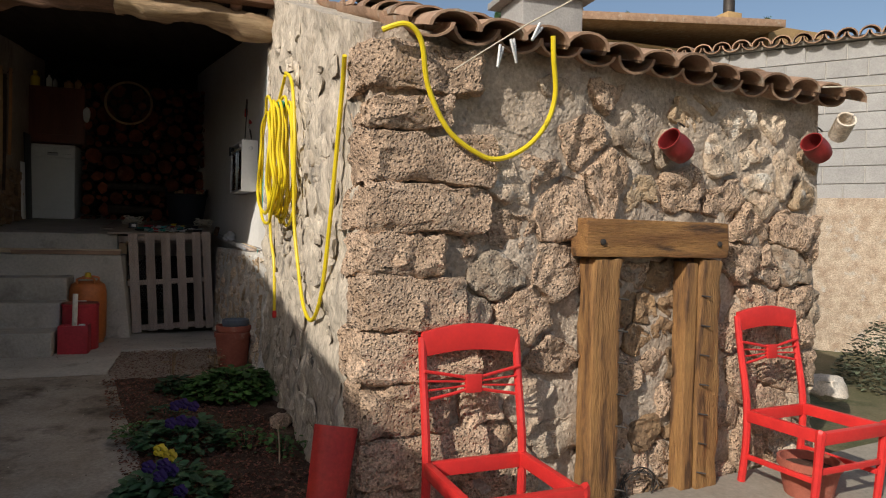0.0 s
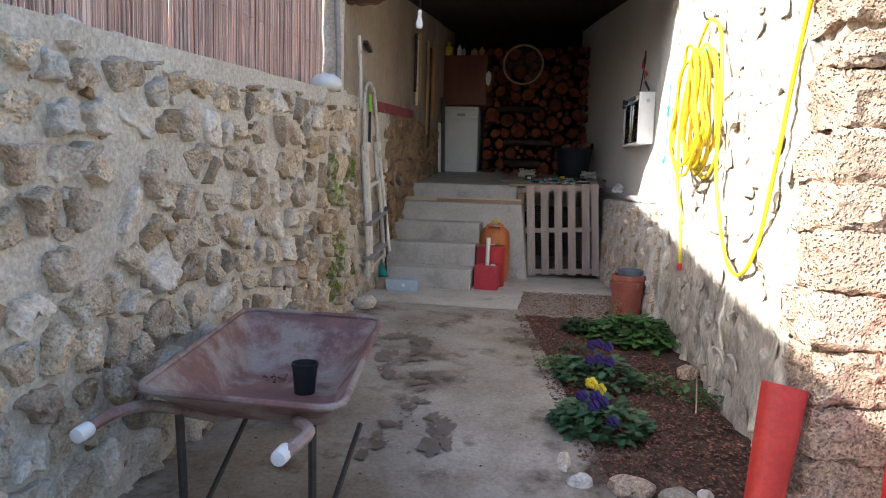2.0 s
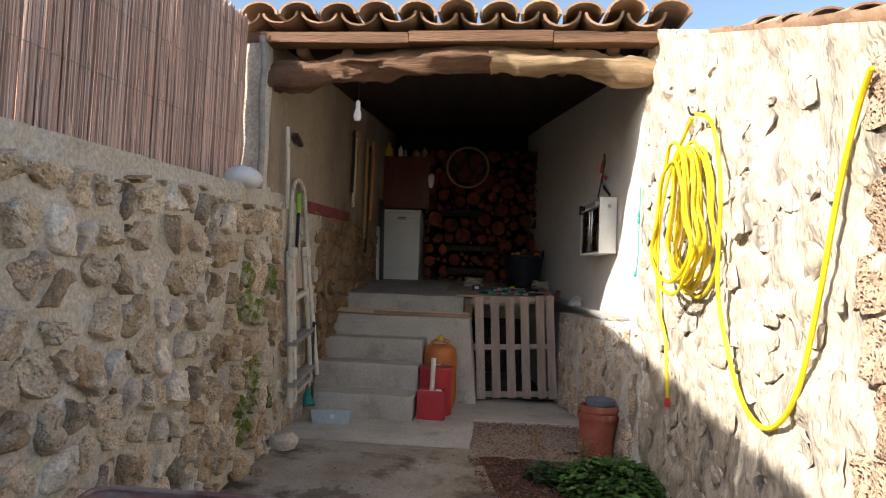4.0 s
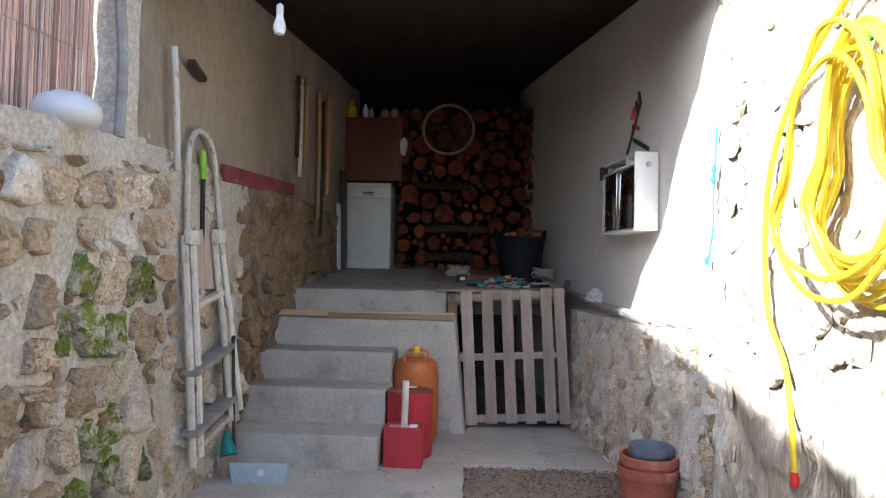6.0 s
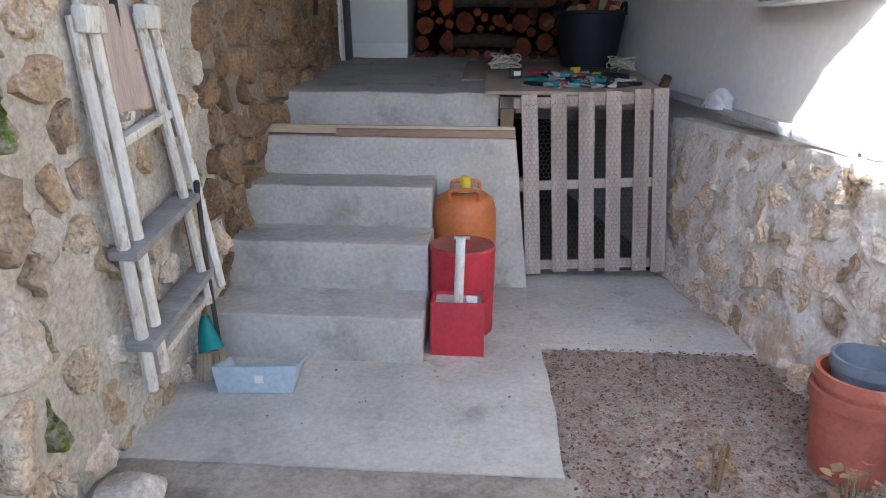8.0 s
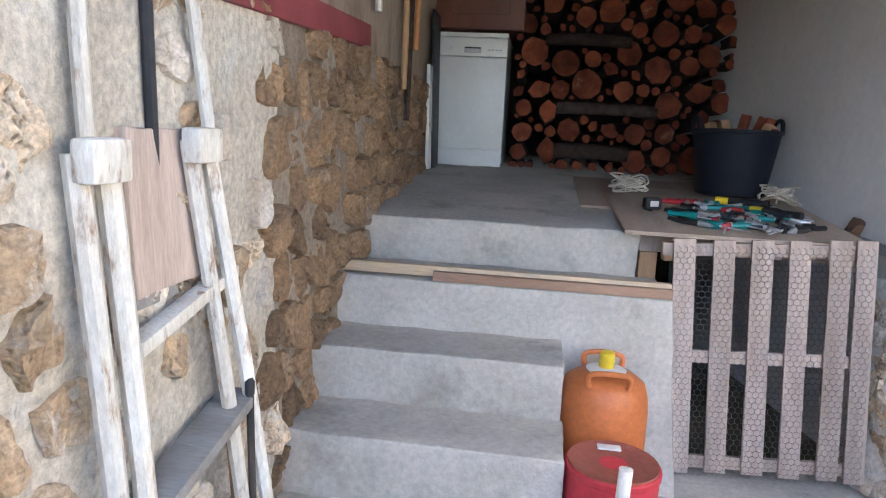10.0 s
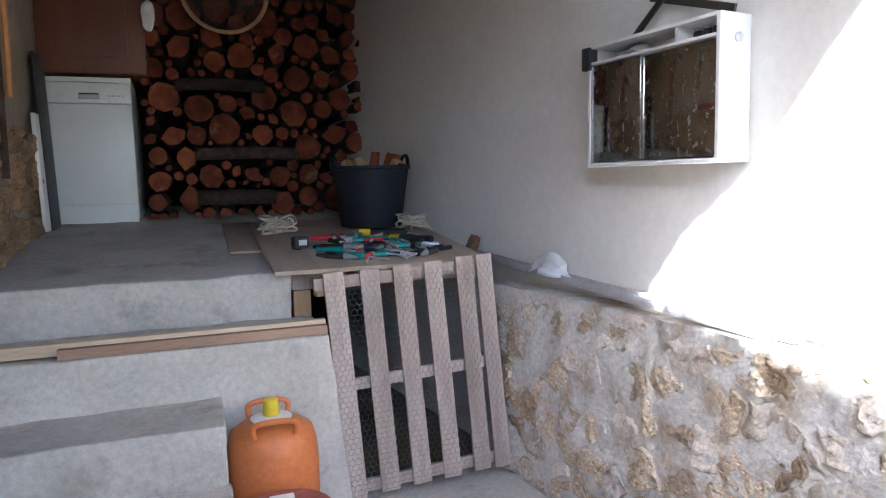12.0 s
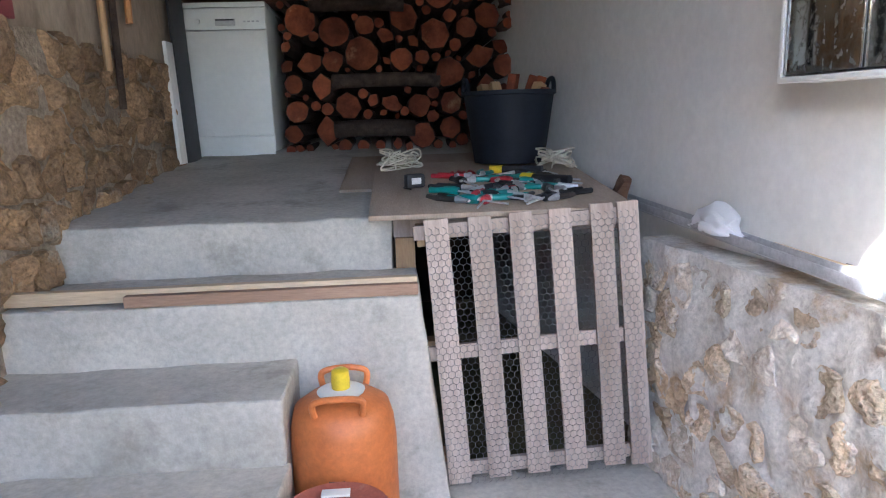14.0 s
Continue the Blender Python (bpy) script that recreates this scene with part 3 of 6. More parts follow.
# ---- roofs ----
def tile_mesh(length=0.42, w0=0.105, w1=0.085, th=0.014, up=True, n=9):
    verts, faces = [], []
    for r_off in (0, th):
        for e, (y, w) in enumerate(((0, w0), (length, w1))):
            for i in range(n):
                a = math.pi * i / (n - 1)
                r = w - r_off
                verts.append(V(r * math.cos(a), y, (r * 0.85 * math.sin(a)) * (1 if up else -1)))
    for i in range(n - 1):
        faces += [(i, i + 1, n + i + 1, n + i), (2 * n + i, 3 * n + i, 3 * n + i + 1, 2 * n + i + 1), (i, 2 * n + i, 2 * n + i + 1, i + 1), (n + i, n + i + 1, 3 * n + i + 1, 3 * n + i)]
    faces += [(0, n, 3 * n, 2 * n), (n - 1, 3 * n - 1, 4 * n - 1, 2 * n - 1)]
    me = mesh_of("tile", verts, faces)
    me.materials.append(M_TILE)
    return me


COVER, CHANNEL = tile_mesh(), tile_mesh(w0=0.1, w1=0.115, up=False)


def roof(name, label, x0, cols, pitch_x, eave, rows, slope, step=0.34, skew=0.0, scale=1.0):
    rng = random.Random(name)
    rf = thing(name, (x0, eave(0)[0], eave(0)[1]), label, "roof", kind="structure")
    base = Vector((x0, *eave(0)))
    for c in range(cols):
        for r in range(rows):
            for up in (True, False):
                x = x0 + (c + (0.5 if up else 0.0)) * pitch_x
                y, z = eave(x - x0)
                d = r * step
                p = V(x, y + d * math.cos(slope) + (0 if up else 0.05), z + d * math.sin(slope) + (0.058 if up else 0.082) * scale)
                ob = new("tile", COVER if up else CHANNEL)
                ob.parent = rf
                ob.matrix_basis = Matrix.Translation(p - base) @ pose(0, 0, 0, math.degrees(slope) + rng.uniform(-2, 2) - 2, rng.uniform(-4, 4), rng.uniform(-3, 3)) @ Matrix.Diagonal((scale, 1, scale * 0.78 * rng.uniform(0.85, 1.12), 1))
                if r == 0:
                    ob.location.y += rng.uniform(-0.03, 0.02)
    return rf


roof("hut_roof", "old clay barrel tile roof of the hut with an uneven eave", 1.36, 13, 0.2, lambda x: (2.79 + 0.16 * (x + 0.2), 1.715), 7, math.atan(0.36))
roof("porch_roof", "old clay barrel tile roof over the porch", -1.62, 11, 0.252, lambda x: (5.13, 2.63), 12, 0.10, 0.36, scale=1.18)
structure("ceiling", box((-1.72, 5.32, 2.60), (1.1, 10.2, 2.64), m=pose(0, 0, 0) @ Matrix.Translation((0, 5.32, 2.6)) @ pose(0, 0, 0, 5.7) @ Matrix.Translation((0, -5.32, -2.6))), M_SHADEWOOD, "dark boarded underside of the porch roof", "ceiling")
structure("hut_ceiling", box((1.30, 3.42, 1.70), (3.70, 5.6, 1.73), m=Matrix.Translation((0, 2.95, 1.70)) @ pose(0, 0, 0, math.degrees(math.atan(0.36))) @ Matrix.Translation((0, -2.95, -1.73))), M_SHADEWOOD, "dark underside of the hut roof", "ceiling")


# ---- reed fence ----
def reed_top(y):
    return 2.68 - 0.07 * (5.2 - y)


def reed_fence():
    rng = random.Random(4)
    off = V(-1.58, 2.5, 1.35)
    fence = thing("reed_fence", off, "brown dry reed screen fence above the stone wall", "fence")
    pieces, y = [], -0.6
    while y < 5.19:
        for layer in (0, 1, 2):
            x = -1.58 + rng.uniform(-0.006, 0.006) - layer * 0.010
            z0, z1 = 1.3, reed_top(y) + rng.uniform(-0.03, 0.03)
            lean = rng.uniform(-0.02, 0.02)
            yy = y + rng.uniform(-0.004, 0.004)
            p = [V(x, yy, z0) - off, V(x + rng.uniform(-0.005, 0.005), yy + lean * 0.6, (z0 + z1) / 2) - off, V(x, yy + lean, z1) - off]
            pieces.append(tube_data(p, rng.uniform(0.0035, 0.0065), 5))
        y += rng.uniform(0.007, 0.011)
    tagged(part("reeds", joined(pieces), M_REEDS, fence), kind="stuff")
    for h in (0.42, 0.72, 1.05):
        part("binding_wire", tube([V(-1.568, yy, 1.35 + h + 0.05 * (yy - 2)) - off for yy in (-0.5, 1, 2.5, 5.1)], 0.0015, 5, 4), M_WIRE, fence)


M_REEDS = material("dry reeds", (0.72, 0.50, 0.41), (0.42, 0.25, 0.195), 3, 0.6, 0.4, 40, island=True, vary=0.55, stretch=(1, 30, 0.6), stain=(0.80, 0.69, 0.59), stain_at=0.58, stain_scale=3)
reed_fence()


# ---- porch front timber ----
def timber():
    rng = random.Random(8)
    # arched old beam of three lengths
    pts = [(-1.5, 5.36, 2.33), (-1.1, 5.35, 2.40), (-0.6, 5.35, 2.47), (-0.1, 5.35, 2.495), (0.4, 5.35, 2.47), (0.8, 5.35, 2.43), (1.05, 5.36, 2.40)]
    beam = thing("porch_beam", (0, 5.35, 2.4), "crooked old timber beam across the porch mouth", "beam")
    path = smooth_path([V(*p) - V(0, 5.35, 2.4) for p in pts], 8)

    def length(i0, i1, fat, mat, name, seed, label=""):
        v, f = tube_data([p for a, b in zip(path[i0:i1], path[i0 + 1:i1]) for p in (a, a.lerp(b, 0.33), a.lerp(b, 0.67))], lambda t: fat * (1 + 0.1 * math.sin(t * 9 + seed)), 20)
        me = mesh_of(name, v, f, sharp=60)
        for q in me.vertices:
            co = q.co
            q.co = V(co.x, co.y * 1.15, co.z) + noise.noise_vector(V(co.x * 3, co.y * 14, co.z * 14) + V(seed, 0, 0)) * 0.045 + noise.noise_vector(V(co.x * 9, co.y * 40, co.z * 40)) * 0.024
        part(name, me, mat, beam, label)

    length(0, 27, 0.085, M_BEAM, "beam_length", 1)
    length(25, 49, 0.085, M_BEAMPALE, "bare_length", 2, "paler bare split timber length")
    plate = thing("eave_plate", (0, 5.25, 2.6), "reddish weathered eave plank under the tiles", "plank")
    for k, (x0, x1, z) in enumerate(((-1.62, -0.55, 2.575), (-0.548, 0.35, 2.585), (0.352, 1.0, 2.58))):
        bm = box((x0, -0.06, z - 2.6 - 0.035), (x1, 0.06, z - 2.6 + 0.035), 0.006)
        part("plank", roughen(bm, 0.008, 0.1, k, 3), M_BEAM, plate)
    for k, (x, z) in enumerate(((-1.25, 2.52), (-0.95, 2.50), (0.45, 2.56), (0.72, 2.535))):
        r = thing("rafter_end", (x, 5.38, z), "round log rafter end under the eave", "rafter", group="rafter ends")
        part("log", lathe([(0.035, 0), (0.042, 0.01), (0.04, 0.5)], 12, pose(0, -0.1, 0, -90)), M_BEAM, r)
    # fallen rubble packed between beam and plate
    post = thing("gate_post", (-1.42, 5.16, 1.4), "bent grey weathered pole beside the porch mouth", "pole")
    part("pole", tube([(-0.02, 0, 0.2), (-0.02, 0.01, 0.5), (-0.035, 0, 0.8), (-0.03, 0.01, 1.0), (-0.05, 0, 1.17)], 0.022, 8), M_STEPWOOD, post)
    axe = thing("mattock", (-1.405, 5.52, 1.52), "old mattock with a pale handle hung on the porch wall", "mattock")
    part("handle", tube([(0.02, 0.02, 0.0), (0.02, 0.0, 0.28), (0.015, -0.03, 0.55)], 0.015, 8), M_LADDER, axe)
    part("head", box((-0.01, -0.03, 0.54), (0.03, 0.12, 0.57), 0.006, pose(0, 0, 0, -18)), M_IRON, axe)


timber()


def bulb():
    b = thing("light_bulb", (-0.91, 5.47, 2.11), "white light bulb hanging from the beam on a cord", "light bulb")
    part("glass", lathe([(0.004, 0), (0.02, 0.006), (0.028, 0.025), (0.027, 0.045), (0.018, 0.075), (0.014, 0.09)], 16), M_BULB, b)
    part("socket", lathe([(0.014, 0.09), (0.016, 0.092), (0.016, 0.13), (0.006, 0.14)], 12), M_WHITE, b)
    part("cord", tube([(0, 0, 0.135), (0.003, 0, 0.25), (0, 0.01, 0.36)], 0.0035, 6), M_BLACK, b)


bulb()


def dome_lamp():
    b = thing("shell_lamp", (-1.36, 4.72, 1.545), "white ribbed oval lamp globe on the wall top", "lamp")
    prof = [(0.06, 0.0), (0.09, 0.012), (0.103, 0.035), (0.105, 0.05), (0.10, 0.07), (0.085, 0.09), (0.06, 0.105), (0.03, 0.113), (0.005, 0.115)]
    me = lathe(prof, 36)
    for v in me.vertices:
        a = math.atan2(v.co.y, v.co.x)
        v.co.z *= 1 + 0.04 * math.cos(v.co.x * 120)
    part("globe", me, M_ENAMEL, b)


dome_lamp()


# ---- red chairs ----
def chair(m, label):
    c = thing("dining_chair", m, label, "chair", group="red chairs by the hut")
    w, d, sh, bh = 0.20, 0.40, 0.43, 0.90
    for s in (-1, 1):
        # back post, curved, runs down into the rear leg
        part("back_post", tube([(s * w, 0.03, 0), (s * w, 0.0, 0.25), (s * w, 0.0, sh), (s * w, 0.015, 0.55), (s * w, 0.05, 0.72), (s * w, 0.075, bh - 0.02)], lambda t: 0.019 - 0.003 * t, 8, 5), M_RED, c)
        part("front_leg", tube([(s * (w + 0.02), -d + 0.03, 0), (s * (w + 0.02), -d + 0.012, 0.2), (s * (w + 0.02), -d, sh - 0.03), (s * (w + 0.015), -d, sh)], lambda t: 0.016 + 0.008 * t, 8, 4), M_RED, c)
        part("side_rail", box((s * w - 0.014, -d, sh - 0.055), (s * w + 0.014, 0, sh), 0.006), M_RED, c)
        part("side_stretcher", box((s * w - 0.009, -d + 0.01, 0.19), (s * w + 0.009, 0.01, 0.215), 0.004), M_RED, c)
    part("front_rail", box((-w - 0.03, -d - 0.018, sh - 0.055), (w + 0.03, -d + 0.018, sh), 0.008), M_RED, c)
    part("rear_rail", box((-w, -0.014, sh - 0.06), (w, 0.014, sh - 0.005), 0.005), M_RED, c)
    part("front_stretcher", box((-w, -d - 0.002, 0.24), (w, -d + 0.016, 0.265), 0.004), M_RED, c)
    # arched top rail
    bm = box((-w - 0.005, 0.058, bh - 0.095), (w + 0.005, 0.082, bh), 0.006)
    bmesh.ops.subdivide_edges(bm, edges=[e for e in bm.edges if abs(e.verts[0].co.x - e.verts[1].co.x) > 0.2], cuts=9)
    for v in bm.verts:
        k = math.cos(v.co.x / w * math.pi / 2) if abs(v.co.x) < w else 0
        v.co.z += 0.028 * k if v.co.z > bh - 0.05 else 0.02 * k
    part("top_rail", bm, M_RED, c)
    # waisted splat: a block in the middle, bars fan out to both posts
    part("splat_block", box((-0.034, 0.026, 0.665), (0.034, 0.046, 0.735), 0.004), M_RED, c)
    for s in (-1, 1):
        for k in range(4):
            z0, z1 = 0.677 + k * 0.0155, 0.645 + k * 0.037
            r = 0.007 if k in (0, 3) else 0.0045
            part("splat_bar", tube([(s * 0.03, 0.036, z0), (s * 0.1, 0.036, z0 * 0.55 + z1 * 0.45), (s * w, 0.04, z1)], r, 6, 3), M_RED, c)


chair(pose(1.572, 2.84, -0.27, 0, 0, 3), "bright red painted wooden chair frame without a seat")
chair(pose(3.29, 3.10, -0.25, 0, 0, 6), "red painted seatless chair standing over a terracotta pot")


# ---- old window frame against the front wall ----
def window_frame():
    f = thing("door_frame", pose(*front_place(1.37, 0, 0.075), 0, 0, math.degrees(math.atan(0.16))), "honey-brown old timber frame fixed to the stone wall", "frame")
    top = box((-0.44, -0.06, 0.92), (0.43, 0.05, 1.085), 0.012)
    part("lintel", roughen(roughen(top, 0.008, 0.12, 1, 9), 0.003, 0.03, 1), M_FRAMEWOODX, f)
    for s, x0, x1 in ((1, -0.385, -0.235), (2, 0.26, 0.40)):
        bm = box((x0, -0.05, -0.26), (x1, 0.06, 0.915), 0.012)
        part("jamb", roughen(roughen(bm, 0.012, 0.12, s, 11), 0.006, 0.03, s), M_FRAMEWOOD, f)
    part("inner_post", roughen(box((0.18, -0.035, -0.26), (0.252, 0.05, 0.90), 0.01), 0.006, 0.1, 5, 4), M_FRAMEWOOD, f)
    part("sill_board", roughen(box((-0.1, -0.07, -0.27), (0.39, -0.055, -0.235), 0.004), 0.004, 0.1, 6, 3), M_FRAMEWOODX, f)
    for k in range(7):
        for x in (-0.25, 0.265):
            part("nail", tube([(x, -0.05, -0.1 + k * 0.14), (x + 0.035, -0.075, -0.105 + k * 0.14)], 0.004, 5, 1), M_IRON, f)
    for x in (-0.36, 0.36):
        part("bolt", lathe([(0.002, 0), (0.014, 0.001), (0.014, 0.008), (0.004, 0.012)], 10, pose(x, -0.06, 0.985, 90)), M_IRON, f)


M_FRAMEWOODX = material("honey pine lintel", (0.38, 0.195, 0.062), (0.22, 0.10, 0.034), 6, 0.7, 0.9, 50, stretch=(0.4, 3, 3), dist=0.02, stain=(0.085, 0.042, 0.02), stain_at=0.54, stain_scale=5, grain_by=0.25)
window_frame()


def wire_coil():
    rng = random.Random(3)
    c = thing("wire_coil", front_place(1.33, -0.24, 0.06), "tangled rusty wire coil inside the timber frame", "wire")
    for k in range(6):
        r = rng.uniform(0.07, 0.11)
        pts = [(r * math.cos(a) + rng.uniform(-0.01, 0.01), rng.uniform(-0.03, 0.02), 0.1 + r * 0.9 * math.sin(a)) for a in [i * math.pi / 5 for i in range(10)]]
        part("wire_loop", tube(pts, 0.003, 5, 3, True), M_IRON, c)


wire_coil()


def jug(place, rz, tilt, label):
    j = thing("clay_pot", pose(*place, tilt, 0, rz), label, "pot", group="red pots hung on the hut wall")
    part("body", lathe([(0.04, 0.0), (0.054, 0.01), (0.062, 0.05), (0.061, 0.09), (0.054, 0.125), (0.057, 0.14), (0.051, 0.14), (0.048, 0.125), (0.054, 0.09), (0.055, 0.05), (0.035, 0.012)], 24), M_JUG, j)
    part("hook", tube([(0, 0.06, 0.1), (0, 0.1, 0.12), (0, 0.11, 0.07)], 0.004, 6), M_IRON, j)


jug((2.70, 3.10, 1.40), -75, 62, "red painted clay pot hung sideways under the eave")
jug((3.70, 3.24, 1.47), -75, 62, "red painted clay pot with a greenish inside at the hut corner")
pipe = thing("eave_pipe", pose(3.87, 3.30, 1.60, 60, 0, -30), "cream clay pipe stub below the eave", "pipe")
part("pipe", lathe([(0.045, 0), (0.05, 0.0), (0.05, 0.14), (0.04, 0.14), (0.04, 0.0)], 16, cap=False), M_PALE, pipe)


# ---- hoses ----
def side(y, z, d=0.02):
    return right_place(y, z, d + 0.02)


def hoses():
    h = thing("garden_hose", side(4.35, 1.2), "yellow garden hose coiled on a hook and looped to a nail", "hose")
    o = side(4.35, 1.2)
    rng = random.Random(6)
    for k in range(11):
        a, b = rng.uniform(0.15, 0.28), rng.uniform(0.28, 0.37)
        cy, cz = 4.40 + rng.uniform(-0.04, 0.04), 1.42 + rng.uniform(-0.06, 0.04)
        pts = []
        for i in range(14):
            t = 2 * math.pi * i / 14
            pts.append(side(cy + a * math.cos(t) * (1.1 if math.sin(t) < 0 else 0.7), cz + b * math.sin(t), 0.015 + 0.012 * k + rng.uniform(-0.006, 0.006)) - o)
        part("coil", tube(pts, 0.0085, 8, 4, True), M_HOSE, h)
    part("hanging_end", tube([side(*p) - o for p in ((4.45, 1.9, 0.03), (4.75, 1.70, 0.03), (4.93, 1.4, 0.03), (4.95, 1.0, 0.02), (4.85, 0.8, 0.01), (4.80, 0.5, 0.01))], 0.0095, 8), M_HOSE, h)
    part("long_loop", tube([side(*p) - o for p in ((4.38, 1.9, 0.04), (4.18, 1.80, 0.04), (4.08, 1.5, 0.04), (4.12, 1.1, 0.03), (4.05, 0.85, 0.02), (3.88, 0.63, 0.02), (3.68, 0.58, 0.02), (3.50, 0.72, 0.02), (3.38, 1.0, 0.02), (3.27, 1.35, 0.02), (3.16, 1.58, 0.03), (3.06, 1.68, 0.05))], 0.0095, 8), M_HOSE, h)
    part("tap_fitting", lathe([(0.012, 0), (0.014, 0.01), (0.014, 0.03), (0.01, 0.045)], 10, Matrix.Translation(side(4.80, 0.455, 0.01) - o)), M_RED, h, "red hose end fitting")
    part("green_tie", lathe([(0.012, -0.02), (0.02, -0.01), (0.02, 0.01), (0.012, 0.02)], 10, Matrix.Translation(side(4.38, 1.72, 0.06) - o)), M_GREENCORD, h, "green cord tie")
    part("hook", tube([side(4.42, 1.93, -0.03) - o, side(4.40, 1.90, 0.05) - o, side(4.40, 1.94, 0.07) - o], 0.006, 6), M_IRON, h)
    g = thing("hose_loop", front_place(0.4, 1.5, 0.06), "yellow hose hanging in a U below the eave", "hose")
    o2 = front_place(0.4, 1.5, 0.06)
    part("hose", tube([front_place(u, v, d) - o2 for u, v, d in ((0.02, 1.735, 0.08), (0.10, 1.755, 0.13), (0.16, 1.70, 0.13), (0.20, 1.55, 0.10), (0.29, 1.40, 0.09), (0.42, 1.32, 0.09), (0.52, 1.305, 0.09), (0.64, 1.36, 0.10), (0.73, 1.46, 0.11), (0.76, 1.58, 0.13), (0.73, 1.72, 0.16), (0.72, 1.80, 0.17))], 0.0105, 8), M_HOSE, g)
    cord = thing("cord", side(5.0, 1.5), "thin turquoise cord dangling on the plaster", "cord")
    o3 = side(5.0, 1.5)
    part("strand", tube([V(0.925, y, z) - o3 for y, z in ((5.39, 1.70), (5.40, 1.56), (5.42, 1.42), (5.42, 1.30), (5.48, 1.15))], 0.004, 5), M_GREENCORD, cord)
    part("loose_end", tube([V(0.905 - 0.15 * (y - 5.75), y, z) - o3 for y, z in ((5.70, 0.86), (5.85, 0.66), (6.0, 0.51), (6.18, 0.56), (6.12, 0.72))], 0.003, 5), M_GREENCORD, cord)
    for y, z in ((5.41, 1.49), (5.40, 1.53), (5.48, 1.16)):
        part("knot", lathe([(0.003, -0.02), (0.011, -0.007), (0.009, 0.009), (0.003, 0.02)], 8, Matrix.Translation(V(0.92, y, z) - o3)), M_GREENCORD, cord)


hoses()


def clothesline():
    c = thing("clothesline", front_place(0.3, 1.66, 0.1), "thin white clothesline stretched under the eave", "clothesline")
    o = front_place(0.3, 1.66, 0.1)
    part("line", tube([V(1.46, 2.88, 1.62) - o, V(1.64, 2.62, 1.74) - o, V(1.85, 2.35, 1.86) - o, V(2.4, 1.7, 2.25) - o], 0.003, 6, 2), M_ROPE, c)
    for x, y, z, r in ((1.58, 2.71, 1.665, 15), (1.61, 2.67, 1.68, -20), (1.67, 2.59, 1.72, 40), (1.93, 2.25, 1.86, 0)):
        p = thing("clothes_peg", pose(x, y, z, 0, r, 30), "white plastic clothes peg clipped on the line", "clothes peg", group="pegs on the line")
        for s in (-1, 1):
            part("leg", box((s * 0.007 - 0.004, -0.004, -0.065), (s * 0.007 + 0.004, 0.004, 0.02), 0.002, pose(0, 0, 0, 0, s * 7)), M_WHITE, p)
        part("spring", tube([(-0.01, -0.006, -0.01), (0, -0.008, -0.005), (0.01, -0.006, -0.01)], 0.0018, 5), M_STEEL, p)


clothesline()
cl = thing("clothesline", (3.55, 3.12, 1.80), "thin white line running from the hut's eave over the yard", "clothesline")
part("line", tube([(0, 0, 0), (0.7, -0.25, 0.05), (2.0, -0.7, 0.22)], 0.004, 6, 3), M_ROPE, cl)
gh = thing("green_hose", (6.0, 5.4, -0.37), "dark green hose lying on the ground by the garden wall", "hose")
part("hose", tube([(-1.6, 1.2, 0.0), (0, 0, 0.02), (0.5, -0.45, 0.02), (1.4, -1.1, 0.0)], 0.014, 8, 4), M_LEAFDARK, gh)


# ---- red ridge tile leaning at the corner ----
def leaning_tile():
    t = thing("red_tile", pose(0.965, 2.80, -0.19, -12, 13, 12), "red painted clay tile leaning against the hut corner", "tile")
    verts, faces, n = [], [], 12
    for off in (0, 0.012):
        for z, r in ((0, 0.065), (0.5, 0.085)):
            for i in range(n):
                a = math.pi * (1.0 + i / (n - 1))
                verts.append(V((r - off) * math.cos(a), (r - off) * math.sin(a) * 0.8, z))
    for i in range(n - 1):
        faces += [(i, i + 1, n + i + 1, n + i), (2 * n + i, 3 * n + i, 3 * n + i + 1, 2 * n + i + 1), (i, 2 * n + i, 2 * n + i + 1, i + 1), (n + i, n + i + 1, 3 * n + i + 1, 3 * n + i)]
    faces += [(0, n, 3 * n, 2 * n), (n - 1, 3 * n - 1, 4 * n - 1, 2 * n - 1)]
    part("tile", mesh_of("tile", verts, faces), M_REDTILE, t)


leaning_tile()


